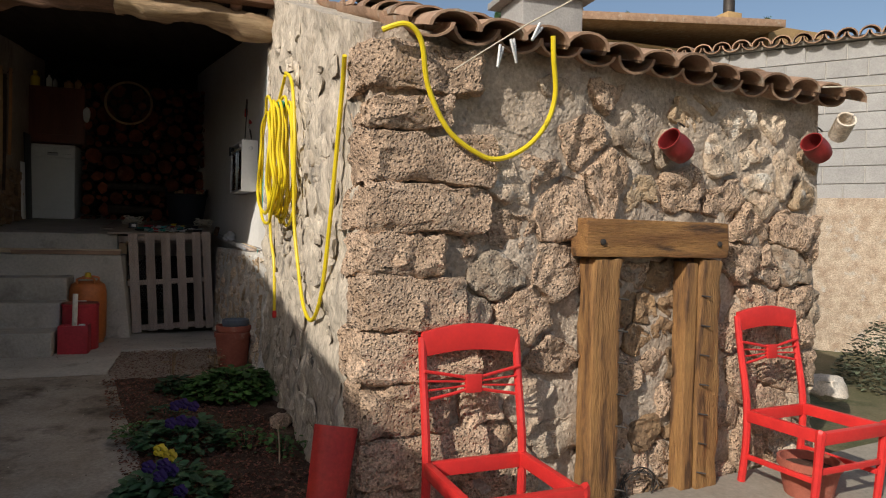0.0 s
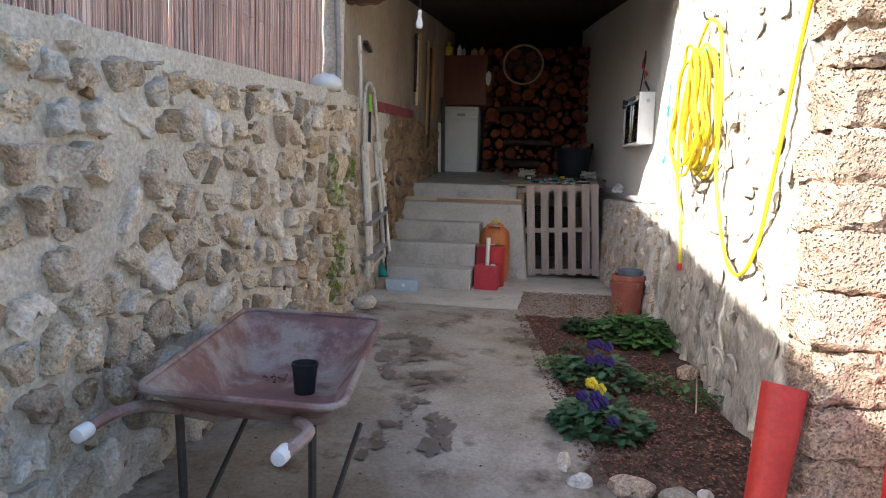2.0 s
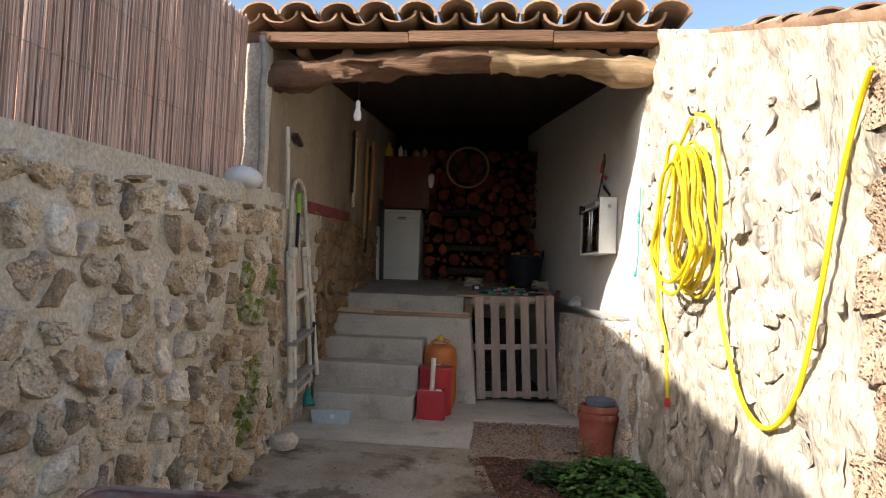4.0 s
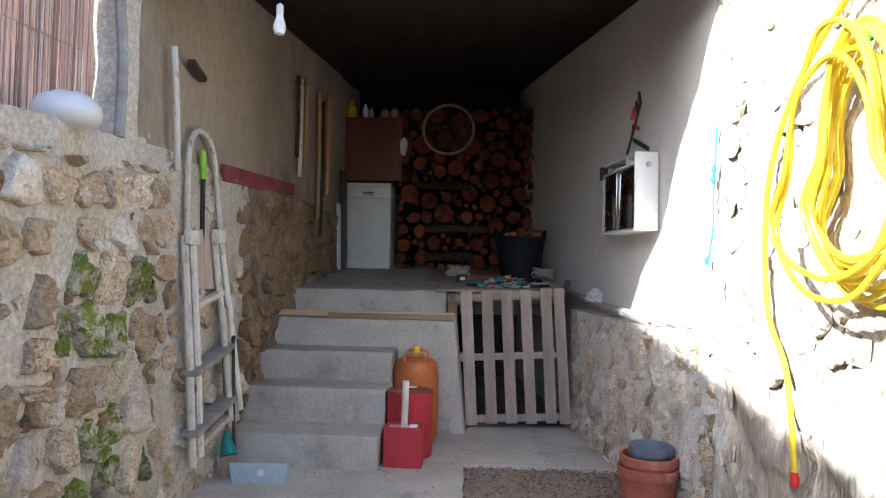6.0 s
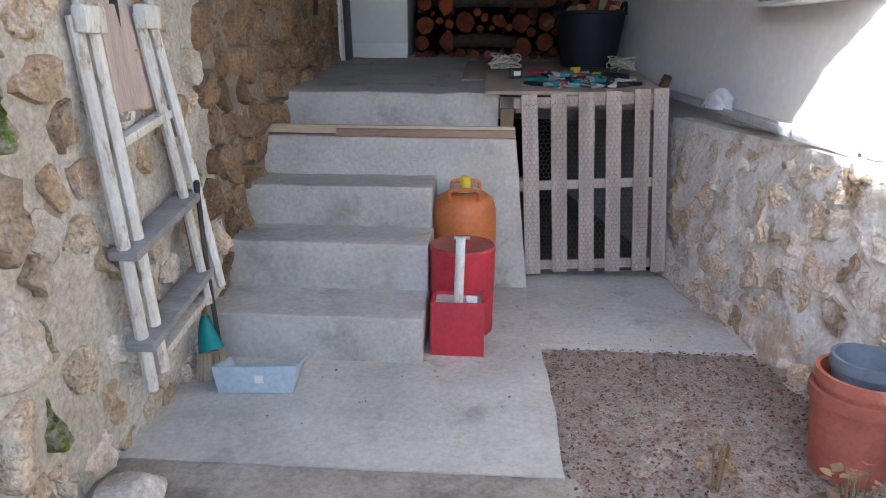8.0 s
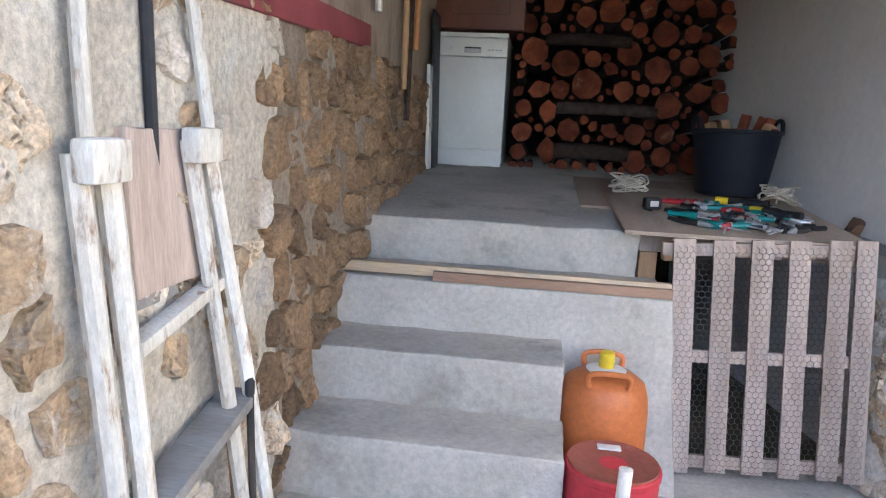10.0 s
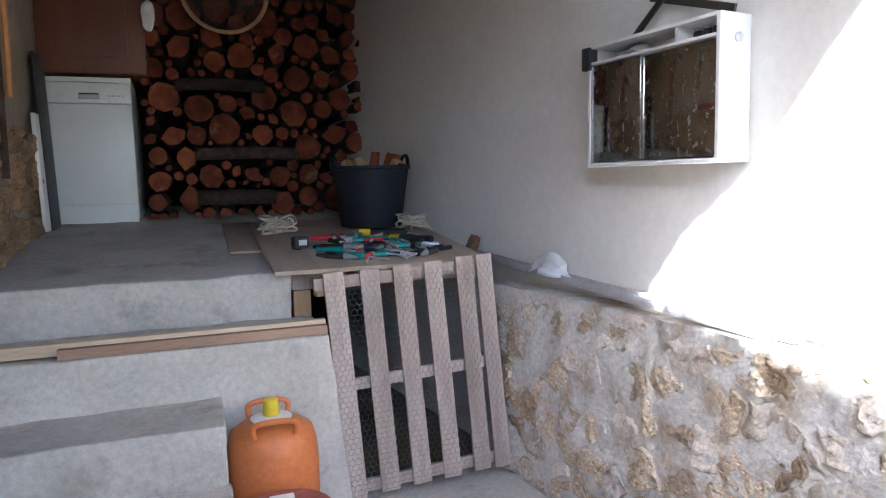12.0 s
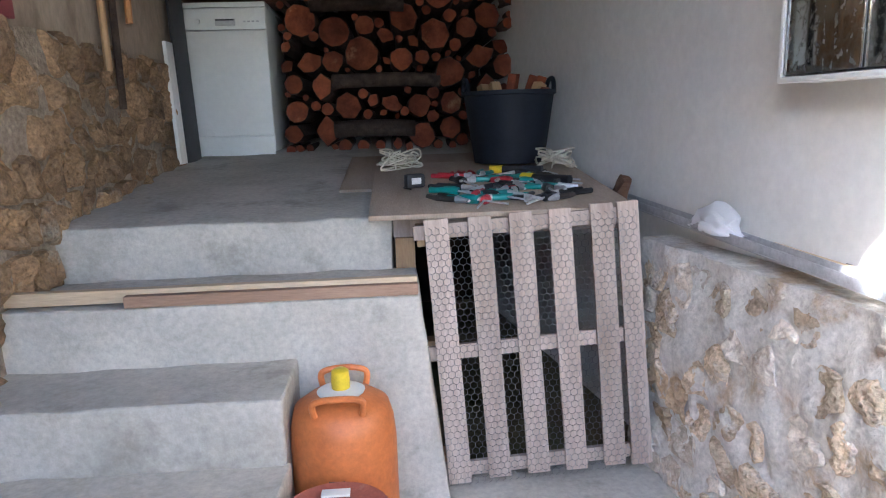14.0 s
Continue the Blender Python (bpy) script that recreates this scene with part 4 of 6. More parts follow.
# ---- wheelbarrow ----
def wheelbarrow():
    g = -0.24
    w = thing("wheelbarrow", (-0.78, 2.7, g), "rusty steel wheelbarrow with white handle ends", "wheelbarrow")
    o = V(-0.78, 2.7, g)

    def ring(y0, y1, x00, x01, x10, x11, z0, z1, n=10, r=0.09):
        cs = [V(x00, y0, z0), V(x01, y0, z0), V(x11, y1, z1), V(x10, y1, z1)]
        pts = []
        for i in range(4):
            p, a, b = cs[i], cs[i - 1], cs[(i + 1) % 4]
            u, v = (a - p).normalized() * r, (b - p).normalized() * r
            for k in range(n):
                t = k / (n - 1)
                pts.append(p + u * (1 - t) ** 2 + v * t ** 2)
        return pts

    rim = ring(2.1, 3.23, -0.94, -0.31, -1.17, -0.52, 0.35, 0.36)
    mid = ring(2.17, 3.12, -0.90, -0.37, -1.10, -0.57, 0.30, 0.27, r=0.09)
    low = ring(2.30, 3.00, -0.86, -0.42, -1.03, -0.62, 0.225, 0.17, r=0.08)
    floor = ring(2.36, 2.93, -0.83, -0.46, -0.99, -0.65, 0.215, 0.165, r=0.06)
    k = len(rim)
    verts = [p - o for r in (rim, mid, low, floor) for p in r] + [p - o - V(0, 0, 0.008) for r in (rim, mid, low, floor) for p in r]
    faces = []
    for s in (0, 4 * k):
        for j in range(3):
            for i in range(k):
                i2 = (i + 1) % k
                f = (s + j * k + i, s + j * k + i2, s + (j + 1) * k + i2, s + (j + 1) * k + i)
                faces.append(f if not s else f[::-1])
        f = tuple(s + 3 * k + i for i in range(k))
        faces.append(f if not s else f[::-1])
    part("tray", mesh_of("tray", verts, faces, sharp=50), M_RUST, w)
    part("rim", tube([p - o for p in rim], 0.011, 8, 1, True), M_RUST, w)
    for s, x0, x1, xe in ((-1, -0.93, -0.90, -0.97), (1, -0.48, -0.60, -0.40)):
        xf = -0.90 if s < 0 else -0.76
        part("handle", tube([V(xe, 1.93, 0.285) - o, V(xe + 0.02, 2.05, 0.30) - o, V(x0, 2.2, 0.27) - o, V(x1, 2.6, 0.10) - o, V(xf, 3.2, 0.02) - o], 0.017, 8), M_RUST, w)
        part("grip", lathe([(0.012, 0), (0.02, 0.003), (0.022, 0.02), (0.021, 0.05), (0.018, 0.055)], 12, Matrix.Translation(V(xe - 0.003 * s, 1.905, 0.282) - o) @ pose(0, 0, 0, -85)), M_WHITE, w, "white plastic handle end")
        part("leg", tube([V(x0 + 0.01, 2.30, 0.22) - o, V(x0, 2.33, 0.0) - o, V(x0 - 0.01, 2.36, g + 0.012) - o], 0.014, 6, 2), M_IRON, w)
        part("brace", tube([V(x0 + 0.02, 2.75, 0.06) - o, V(x0, 2.45, g + 0.05) - o], 0.01, 6, 1), M_IRON, w)
    tyre = [V(-0.86, 3.36 + 0.15 * math.cos(a), g + 0.19 + 0.15 * math.sin(a)) - o for a in [i * math.pi / 9 for i in range(18)]]
    wheel = part("wheel", tube(tyre, 0.04, 10, 2, True), M_BLACK, w)
    part("hub", lathe([(0.11, -0.015), (0.11, 0.015)], 16, Matrix.Translation(V(-0.86, 3.36, g + 0.19) - o) @ pose(0, 0, 0, 0, 90)), M_IRON, wheel)
    p = thing("plant_pot", (-0.645, 2.66, 0.192), "small black plastic plant pot in the wheelbarrow", "plant pot")
    part("pot", lathe([(0.036, 0), (0.037, 0.0), (0.046, 0.10), (0.049, 0.10), (0.049, 0.112), (0.045, 0.112), (0.044, 0.10), (0.036, 0.01), (0.001, 0.01)], 22), M_BLACK, p)
    d = thing("soil_crumbs", (-0.82, 2.82, 0.178), "dry soil crumbs on the wheelbarrow floor", "soil", kind="stuff")
    rng = random.Random(2)
    bits = []
    for _ in range(40):
        a, r = rng.uniform(0, 6.3), rng.uniform(0, 0.06)
        c, s = V(r * math.cos(a), r * math.sin(a), rng.uniform(0, 0.008)), rng.uniform(0.002, 0.007)
        bits.append(([c + V(s, 0, 0), c + V(-s, s, 0), c + V(-s, -s, 0), c + V(0, 0, s)], [(0, 1, 2), (0, 1, 3), (1, 2, 3), (2, 0, 3)]))
    tagged(part("crumbs", joined(bits), M_SOIL, d), kind="stuff")


wheelbarrow()


# ---- ladder, tools on the left wall ----
def ladder():
    l = thing("stepladder", (-1.30, 5.8, 0.1), "folded wooden stepladder with flaked white paint on the wall", "stepladder")
    o = V(-1.30, 5.8, 0.1)

    def rail(a, b, r=0.02):
        v, f = tube_data([V(*a) - o, (V(*a) + V(*b)) / 2 - o + V(0.004, 0, 0), V(*b) - o], r, 8)
        return mesh_of("rail", v, f)

    part("front_rail", rail((-1.345, 5.70, 0.16), (-1.40, 5.66, 1.24), 0.02), M_LADDER, l)
    part("rear_rail", rail((-1.34, 5.77, 0.19), (-1.39, 5.72, 1.22), 0.02), M_LADDER, l)
    part("front_rail", rail((-1.33, 6.12, 0.28), (-1.39, 5.97, 1.26), 0.017), M_LADDER, l)
    part("rear_rail", rail((-1.30, 6.17, 0.33), (-1.38, 6.03, 1.24), 0.017), M_LADDER, l)
    for k, (z, wd, mat, y0) in enumerate(((0.93, 0.018, M_LADDER, 5.76), (0.64, 0.05, M_STEPWOOD, 5.66), (0.36, 0.05, M_STEPWOOD, 5.66), (0.26, 0.018, M_LADDER, 5.79))):
        bm = box((-0.012 - wd / 2, y0, -0.014), (wd, 6.13, 0.014), 0.004)
        x = -1.345 - (z - 0.2) * 0.045
        for v in bm.verts:
            v.co += V(x, 0, z + (v.co.y - 5.9) * 0.18) - o
        part("tread" if wd > 0.03 else "rung", bm, mat, l)
    for y, z in ((5.69, 1.23), (6.0, 1.25)):
        part("hinge", box((-0.02, -0.05, -0.035), (0.02, 0.05, 0.035), 0.01, Matrix.Translation(V(-1.375, y, z) - o)), M_LADDER, l)
    rope = thing("rope_hoop", (-1.40, 5.85, 1.25), "twisted white rope loop above the stepladder", "rope")
    part("rope", tube([(0.0, -0.16, 0.0), (0.0, -0.17, 0.2), (0.0, -0.16, 0.4), (0.0, -0.08, 0.5), (0.0, 0.06, 0.48), (0.0, 0.14, 0.35), (0.02, 0.19, 0.0)], 0.014, 8), M_LADDER, rope)
    saw = thing("spade", (-1.42, 5.9, 0.95), "grey metal spade with a bright green handle hung up", "spade")
    part("blade", box((-0.004, -0.09, 0.0), (0.004, 0.09, 0.28), 0.003), M_STEPWOOD, saw)
    part("shaft", tube([(0.0, 0.0, 0.26), (0.01, -0.03, 0.6)], 0.012, 8, 1), M_BLACK, saw)
    part("grip", tube([(0.01, -0.03, 0.58), (0.012, -0.045, 0.72)], 0.016, 8, 1), M_GREENLIME, saw, "lime green grip")
    board = thing("grey_board", pose(-1.405, 5.9, 0.98, 0, -3, 0), "bare weathered board hung behind the stepladder", "board")
    part("board", roughen(box((-0.01, -0.1, 0), (0.01, 0.12, 0.3), 0.004), 0.003, 0.05, 3, 3), M_PALLET, board)


M_GREENLIME = material("lime green plastic", (0.28, 0.58, 0.05), (0.24, 0.50, 0.04), 5, 0.45, 0.1, 50)
ladder()


def broom():
    b = thing("broom", (-1.33, 6.1, 0.0), "broom with a turquoise head and straw bristles", "broom")
    part("handle", tube([(-0.03, 0.05, 0.16), (-0.06, -0.02, 0.95)], 0.011, 8, 1), M_HANDLE, b)
    part("head", tube([(0.0, 0.0, 0.10), (-0.02, 0.02, 0.16), (-0.03, 0.04, 0.22)], lambda t: 0.05 - 0.035 * t, 10, 4), M_TURQ, b)
    rng = random.Random(5)
    pieces = []
    for _ in range(160):
        a, r = rng.uniform(0, 6.3), rng.uniform(0, 0.045)
        p = V(r * math.cos(a), r * math.sin(a), 0.1)
        pieces.append(tube_data([p, p + V(p.x * 0.35, p.y * 0.35 - 0.01, -0.095)], 0.0022, 4))
    tagged(part("bristles", joined(pieces), M_PINE, b), kind="stuff")
    d = thing("dustpan", pose(-1.14, 6.08, 0.004, 0, 0, 186), "pale blue plastic dustpan lying by the steps", "dustpan")
    bm = bmesh.new()
    add_box(bm, (-0.13, -0.11, 0), (0.13, 0.11, 0.006), 0.002)
    add_box(bm, (-0.13, 0.10, 0.004), (0.13, 0.108, 0.085), 0.002)
    for s in (-1, 1):
        out = add_box(bm, (s * 0.128 - 0.003, -0.11, 0.004), (s * 0.128 + 0.003, 0.105, 0.085), 0.002)
        for v in out:
            if v.co.z > 0.04 and v.co.y < 0:
                v.co.z = 0.03
    for v in bm.verts:
        if v.co.z > 0.025:
            v.co.x *= 1.12
            v.co.z *= 1.2
    part("pan", bm, M_BLUEPLASTIC, d)
    part("paper_label", box((-0.03, 0.1085, 0.04), (0.0, 0.1115, 0.07), 0), M_WHITE, d)
    part("stick", tube([(0.17, -0.09, 0.05), (0.175, -0.05, 0.40), (0.18, -0.04, 0.72)], 0.009, 8), M_IRON, d)
    part("stick_cap", lathe([(0.011, 0), (0.012, 0.03), (0.006, 0.04)], 8, Matrix.Translation((0.18, -0.04, 0.69))), M_BLACK, d)


broom()
rb = thing("coat_board", (-1.42, 6.78, 1.63), "faded maroon painted board on the porch wall", "board")
part("board", box((-0.012, -0.64, -0.045), (0.014, 0.64, 0.045), 0.004, pose(0, 0, 0, 2.5)), M_MAROON, rb)


def wall_tools():
    for k, (y, z0, z1, lean, mat) in enumerate(((7.50, 1.77, 2.5, 0.0, M_LADDER), (7.62, 1.85, 2.55, 0.02, M_HANDLE), (8.05, 1.5, 2.55, -0.02, M_HANDLE), (8.15, 1.35, 2.5, 0.01, M_BARK), (8.33, 1.72, 2.6, 0.02, M_HANDLEORANGE), (7.42, 1.9, 2.5, 0.0, M_BARK))):
        t = thing("tool_handle", (-1.40, y, z0), "long wooden tool handle hung on the porch wall", "tool handle", group="tools on the porch wall")
        part("shaft", tube([(0, 0, 0), (0.004, lean * 0.5, (z1 - z0) / 2), (0, lean, z1 - z0)], 0.016, 8, 2), mat, t)
        part("hanger", tube([(-0.03, lean, z1 - z0 - 0.05), (0.0, lean, z1 - z0 - 0.02), (0.022, lean, z1 - z0 - 0.05)], 0.004, 5), M_IRON, t)


M_HANDLEORANGE = material("orange handle wood", (0.50, 0.24, 0.09), (0.42, 0.19, 0.07), 6, 0.6, 0.2, 50, stretch=(3, 3, 0.4))
wall_tools()


# ---- battens, gas bottle, drum, box ----
b1 = thing("pine_batten", (-0.85, 7.17, 0.765), "pale sawn pine batten lying across the step", "batten")
part("batten", box((-0.65, -0.012, 0), (0.64, 0.02, 0.04), 0.002), M_PINE, b1)
b2 = thing("brown_batten", (-0.65, 7.135, 0.757), "reddish brown batten below the pine one", "batten")
part("batten", box((-0.42, -0.012, 0), (0.44, 0.018, 0.034), 0.002), M_BATTEN, b2)


def gas_bottle():
    g = thing("gas_bottle", pose(-0.438, 6.94, 0.0) @ Matrix.Diagonal((1.045, 1.045, 1.02, 1)), "orange butane gas bottle with a yellow valve cap", "gas bottle")
    part("body", lathe([(0.10, 0.0), (0.125, 0.0), (0.125, 0.03), (0.138, 0.05), (0.141, 0.12), (0.141, 0.40), (0.137, 0.45), (0.125, 0.495), (0.09, 0.52), (0.04, 0.53), (0.001, 0.532)], 32), M_ORANGE, g)
    for s in (-1, 1):
        part("handle", tube([(-0.06, s * 0.10, 0.505), (-0.06, s * 0.105, 0.545), (0.0, s * 0.11, 0.555), (0.06, s * 0.105, 0.545), (0.06, s * 0.10, 0.505)], 0.009, 8), M_ORANGE, g)
    part("label_ring", lathe([(0.02, 0.536), (0.062, 0.530), (0.064, 0.534), (0.02, 0.542)], 20), M_WHITE, g, "white paper collar")
    part("valve_cap", lathe([(0.024, 0.53), (0.025, 0.56), (0.023, 0.59), (0.014, 0.596)], 14), M_YELLOW, g, "yellow plastic valve cap")
    part("marking", box((-0.03, -0.1425, 0.335), (0.01, -0.139, 0.345), 0), M_BLACK, g)


gas_bottle()
dr = thing("drum", (-0.435, 6.61, 0.0), "red metal drum with a rusty lid", "drum")
part("body", lathe([(0.13, 0), (0.134, 0.005), (0.134, 0.35), (0.139, 0.355), (0.139, 0.37), (0.134, 0.375)], 32), M_REDMAT, dr)
part("lid", lathe([(0.001, 0.374), (0.12, 0.377), (0.131, 0.382), (0.131, 0.374)], 32), M_TERRA, dr, "dusty reddish lid")
part("paper", box((-0.04, 0.06, 0.382), (0.03, 0.09, 0.388), 0.001), M_WHITE, dr)
bx = thing("weight_box", (-0.44, 6.40, 0.0), "red box of concrete with a white pipe standing in it", "box")
for lo, hi in (((-0.105, -0.085, 0), (0.105, -0.07, 0.20)), ((-0.105, 0.07, 0), (0.105, 0.085, 0.20)), ((-0.105, -0.07, 0), (-0.09, 0.07, 0.20)), ((0.09, -0.07, 0), (0.105, 0.07, 0.20))):
    part("side", box(lo, hi, 0.003), M_REDMAT, bx)
part("concrete_fill", roughen(box((-0.09, -0.07, 0.01), (0.09, 0.07, 0.185)), 0.003, 0.04, 2, 4), M_CONCRETE, bx, "grey concrete fill")
part("pipe", tube([(0.0, -0.01, 0.17), (0.003, -0.01, 0.30), (0.006, -0.012, 0.42)], 0.019, 10), M_LADDER, bx, "white painted pipe")
part("wedge", box((0.03, -0.03, 0.18), (0.075, 0.01, 0.205), 0.008), M_WHITE, bx)


bx.scale = (1.0, 0.9, 1.12)


# ---- pallet gate ----
def pallet():
    p = thing("pallet_gate", pose(0.232, 7.325, 0.026, -4, -3.1, 0) @ Matrix.Diagonal((0.945, 1, 0.985, 1)), "upright slatted pallet gate covered with chicken wire", "pallet")
    xs = [(-0.375, 0.085), (-0.225, 0.082), (-0.08, 0.082), (0.065, 0.08), (0.21, 0.08), (0.315, 0.075)]
    rng = random.Random(9)
    for k, (x, w) in enumerate(xs):
        z0 = 0.012 + rng.uniform(-0.008, 0.01)
        part("slat", roughen(box((x, -0.03, z0), (x + w, -0.012, 0.955 + rng.uniform(-0.006, 0.01)), 0.002, pose(0, 0, 0, 0, rng.uniform(-0.4, 0.4))), 0.002, 0.1, k, 3), M_PALLET, p)
    for z in (0.03, 0.46, 0.885):
        part("rail", box((-0.42, -0.011, z), (0.39, 0.011, z + 0.05), 0.002), M_PALLET, p)
    for z in (0.03, 0.45, 0.86):
        part("block", box((-0.41, 0.013, z), (-0.33, 0.09, z + 0.075), 0.003), M_HANDLE, p)
    # hexagonal netting
    s, pieces = 0.0145, []
    dx, dz = s * math.sqrt(3), s * 1.5
    nz, nx = int(0.93 / dz), int(0.77 / dx)
    for j in range(nz):
        for i in range(nx):
            c = V(-0.38 + i * dx + (j % 2) * dx / 2, -0.0335, 0.02 + j * dz)
            q = [c + V(0, 0, s), c + V(dx / 2, 0, s / 2), c + V(dx / 2, 0, -s / 2), c + V(0, 0, -s)]
            for a, b in ((q[0], q[1]), (q[1], q[2]), (q[2], q[3])):
                d = (b - a).normalized().cross(V(0, 1, 0)) * 0.0009
                pieces.append(([a - d, a + d, a + V(0, -0.0016, 0), b - d, b + d, b + V(0, -0.0016, 0)], [(0, 1, 4, 3), (1, 2, 5, 4), (2, 0, 3, 5)]))
    tagged(part("chicken_wire", joined(pieces), M_WIRE, p, "galvanised hexagonal netting"), kind="stuff")


pallet()
post = thing("support_post", (-0.24, 7.55, 0.0), "rough timber post under the plywood table", "post")
part("post", box((-0.035, -0.03, 0.0), (0.035, 0.03, 0.86), 0.004), M_HANDLE, post)
part("cross_rail", box((-0.04, -0.03, 0.862), (0.8, 0.03, 0.925), 0.004), M_PALLET, post)
ply = thing("plywood_table", (0.1, 8.1, 0.95), "worn plywood sheets laid as a table over the pallet", "table")
tilt = math.degrees(math.atan(0.09))
part("sheet", box((-0.46, -0.70, 0.0), (0.46, 0.40, 0.018), 0.002, pose(0, 0, 0.054, tilt, 0, 0)), M_PLY, ply)
part("rear_sheet", box((-0.60, -0.15, -0.012), (0.34, 0.78, -0.0005), 0.002, pose(0, 0, 0.058, tilt, 0, 0)), M_PLY, ply)


def table_z(y):
    return 1.024 + 0.09 * (y - 8.1)


def tub():
    t = thing("rubber_tub", (0.285, 8.4, table_z(8.4)), "black rubber builder's tub full of firewood bits", "tub")
    part("body", lathe([(0.13, 0.0), (0.15, 0.005), (0.19, 0.28), (0.2, 0.285), (0.2, 0.30), (0.185, 0.30), (0.175, 0.26), (0.145, 0.02), (0.001, 0.015)], 32), M_TUB, t)
    t.scale = (1.12, 1.12, 1.12)
    for a in (0.1, math.pi + 0.1):
        part("handle", tube([(0.19 * math.cos(a + d), 0.19 * math.sin(a + d), z) for d, z in ((-0.28, 0.29), (-0.2, 0.335), (0, 0.35), (0.2, 0.335), (0.28, 0.29))], 0.01, 8), M_TUB, t)
    rng = random.Random(12)
    for k in range(11):
        a = rng.uniform(0, 6.3)
        w = thing("kindling", pose(0.285 + 0.08 * math.cos(a), 8.4 + 0.08 * math.sin(a), table_z(8.4) + 0.16, rng.uniform(8, 38), 0, rng.uniform(0, 360)), "short piece of split firewood in the tub", "firewood", group="kindling in the tub")
        part("stick", roughen(box((-0.025, -0.02, 0), (0.025, 0.02, rng.uniform(0.18, 0.27)), 0.004), 0.004, 0.05, k, 2), M_LOGEND if k % 2 else M_HANDLE, w)


tub()


def tools():
    rng = random.Random(21)
    for k in range(46):
        x, y = rng.uniform(-0.06, 0.38), rng.uniform(7.5, 8.05)
        mat = (M_BLACK, M_TURQ, M_BLACK, M_REDMAT, M_BLACK, M_TURQ, M_IRON)[k % 7]
        t = thing("pliers" if k % 3 else "screwdriver", pose(x, y, table_z(y) + 0.012, 0, 0, rng.uniform(20, 160)), "hand tool with coloured plastic grips on the plywood", "hand tool", group="tools on the plywood table")
        if k % 3:
            for s in (-1, 1):
                part("grip", tube([(0.0, s * 0.006, 0), (0.05, s * 0.022, 0), (0.12, s * 0.02, 0)], 0.0085, 7, 3), mat, t)
            part("jaw", tube([(0.0, 0, 0), (-0.03, 0, 0), (-0.06, 0, 0)], lambda q: 0.012 - 0.008 * q, 6, 2), M_STEEL, t)
        else:
            part("grip", tube([(0, 0, 0.002), (0.05, 0, 0.002), (0.1, 0, 0.002)], lambda q: 0.012 + 0.003 * math.sin(q * 6), 8, 3), mat, t)
            part("shank", tube([(0, 0, 0.002), (-0.1, 0, -0.005)], 0.003, 6, 1), M_STEEL, t)
        t.scale = (1.25, 1.25, 1.25)
    for x, y, r in ((0.26, 8.08, 150), (0.34, 7.85, 130)):
        c = thing("caulking_gun", pose(x, y, table_z(y) + 0.02, 0, 0, r), "black and yellow long tool on the plywood", "tool")
        part("barrel", tube([(-0.12, 0, 0), (0.06, 0, 0)], 0.018, 10, 1), M_BLACK, c)
        part("end", tube([(0.06, 0, 0), (0.12, 0, 0)], 0.019, 10, 1), M_YELLOW, c)
    tp = thing("tape_measure", pose(-0.19, 7.86, table_z(7.86), 0, 0, 20), "black tape measure on the plywood", "tape measure")
    part("case", box((-0.04, -0.022, 0), (0.04, 0.022, 0.055), 0.012), M_BLACK, tp)
    part("label", box((-0.02, -0.0235, 0.015), (0.02, -0.0215, 0.04), 0), M_STEEL, tp)
    part("strap", tube([(-0.035, 0, 0.01), (-0.06, -0.04, 0.006), (-0.05, -0.09, 0.004)], 0.003, 5), M_BLACK, tp)
    for n, (x, y, s) in enumerate(((-0.24, 8.3, 0.11), (0.47, 8.2, 0.09))):
        r = thing("string_heap", (x, y, table_z(y)), "tangled heap of white string on the plywood", "string")
        pts = [(rng.uniform(-s, s), rng.uniform(-s, s), rng.uniform(0.005, 0.09)) for _ in range(46)]
        part("string", tube(pts, 0.0042, 5, 5), M_ROPE, r)


tools()


# ---- ledge clutter ----
def low_ledge(u, d, z):
    return low_place(u, 0.83, -d) + V(0, 0, z)


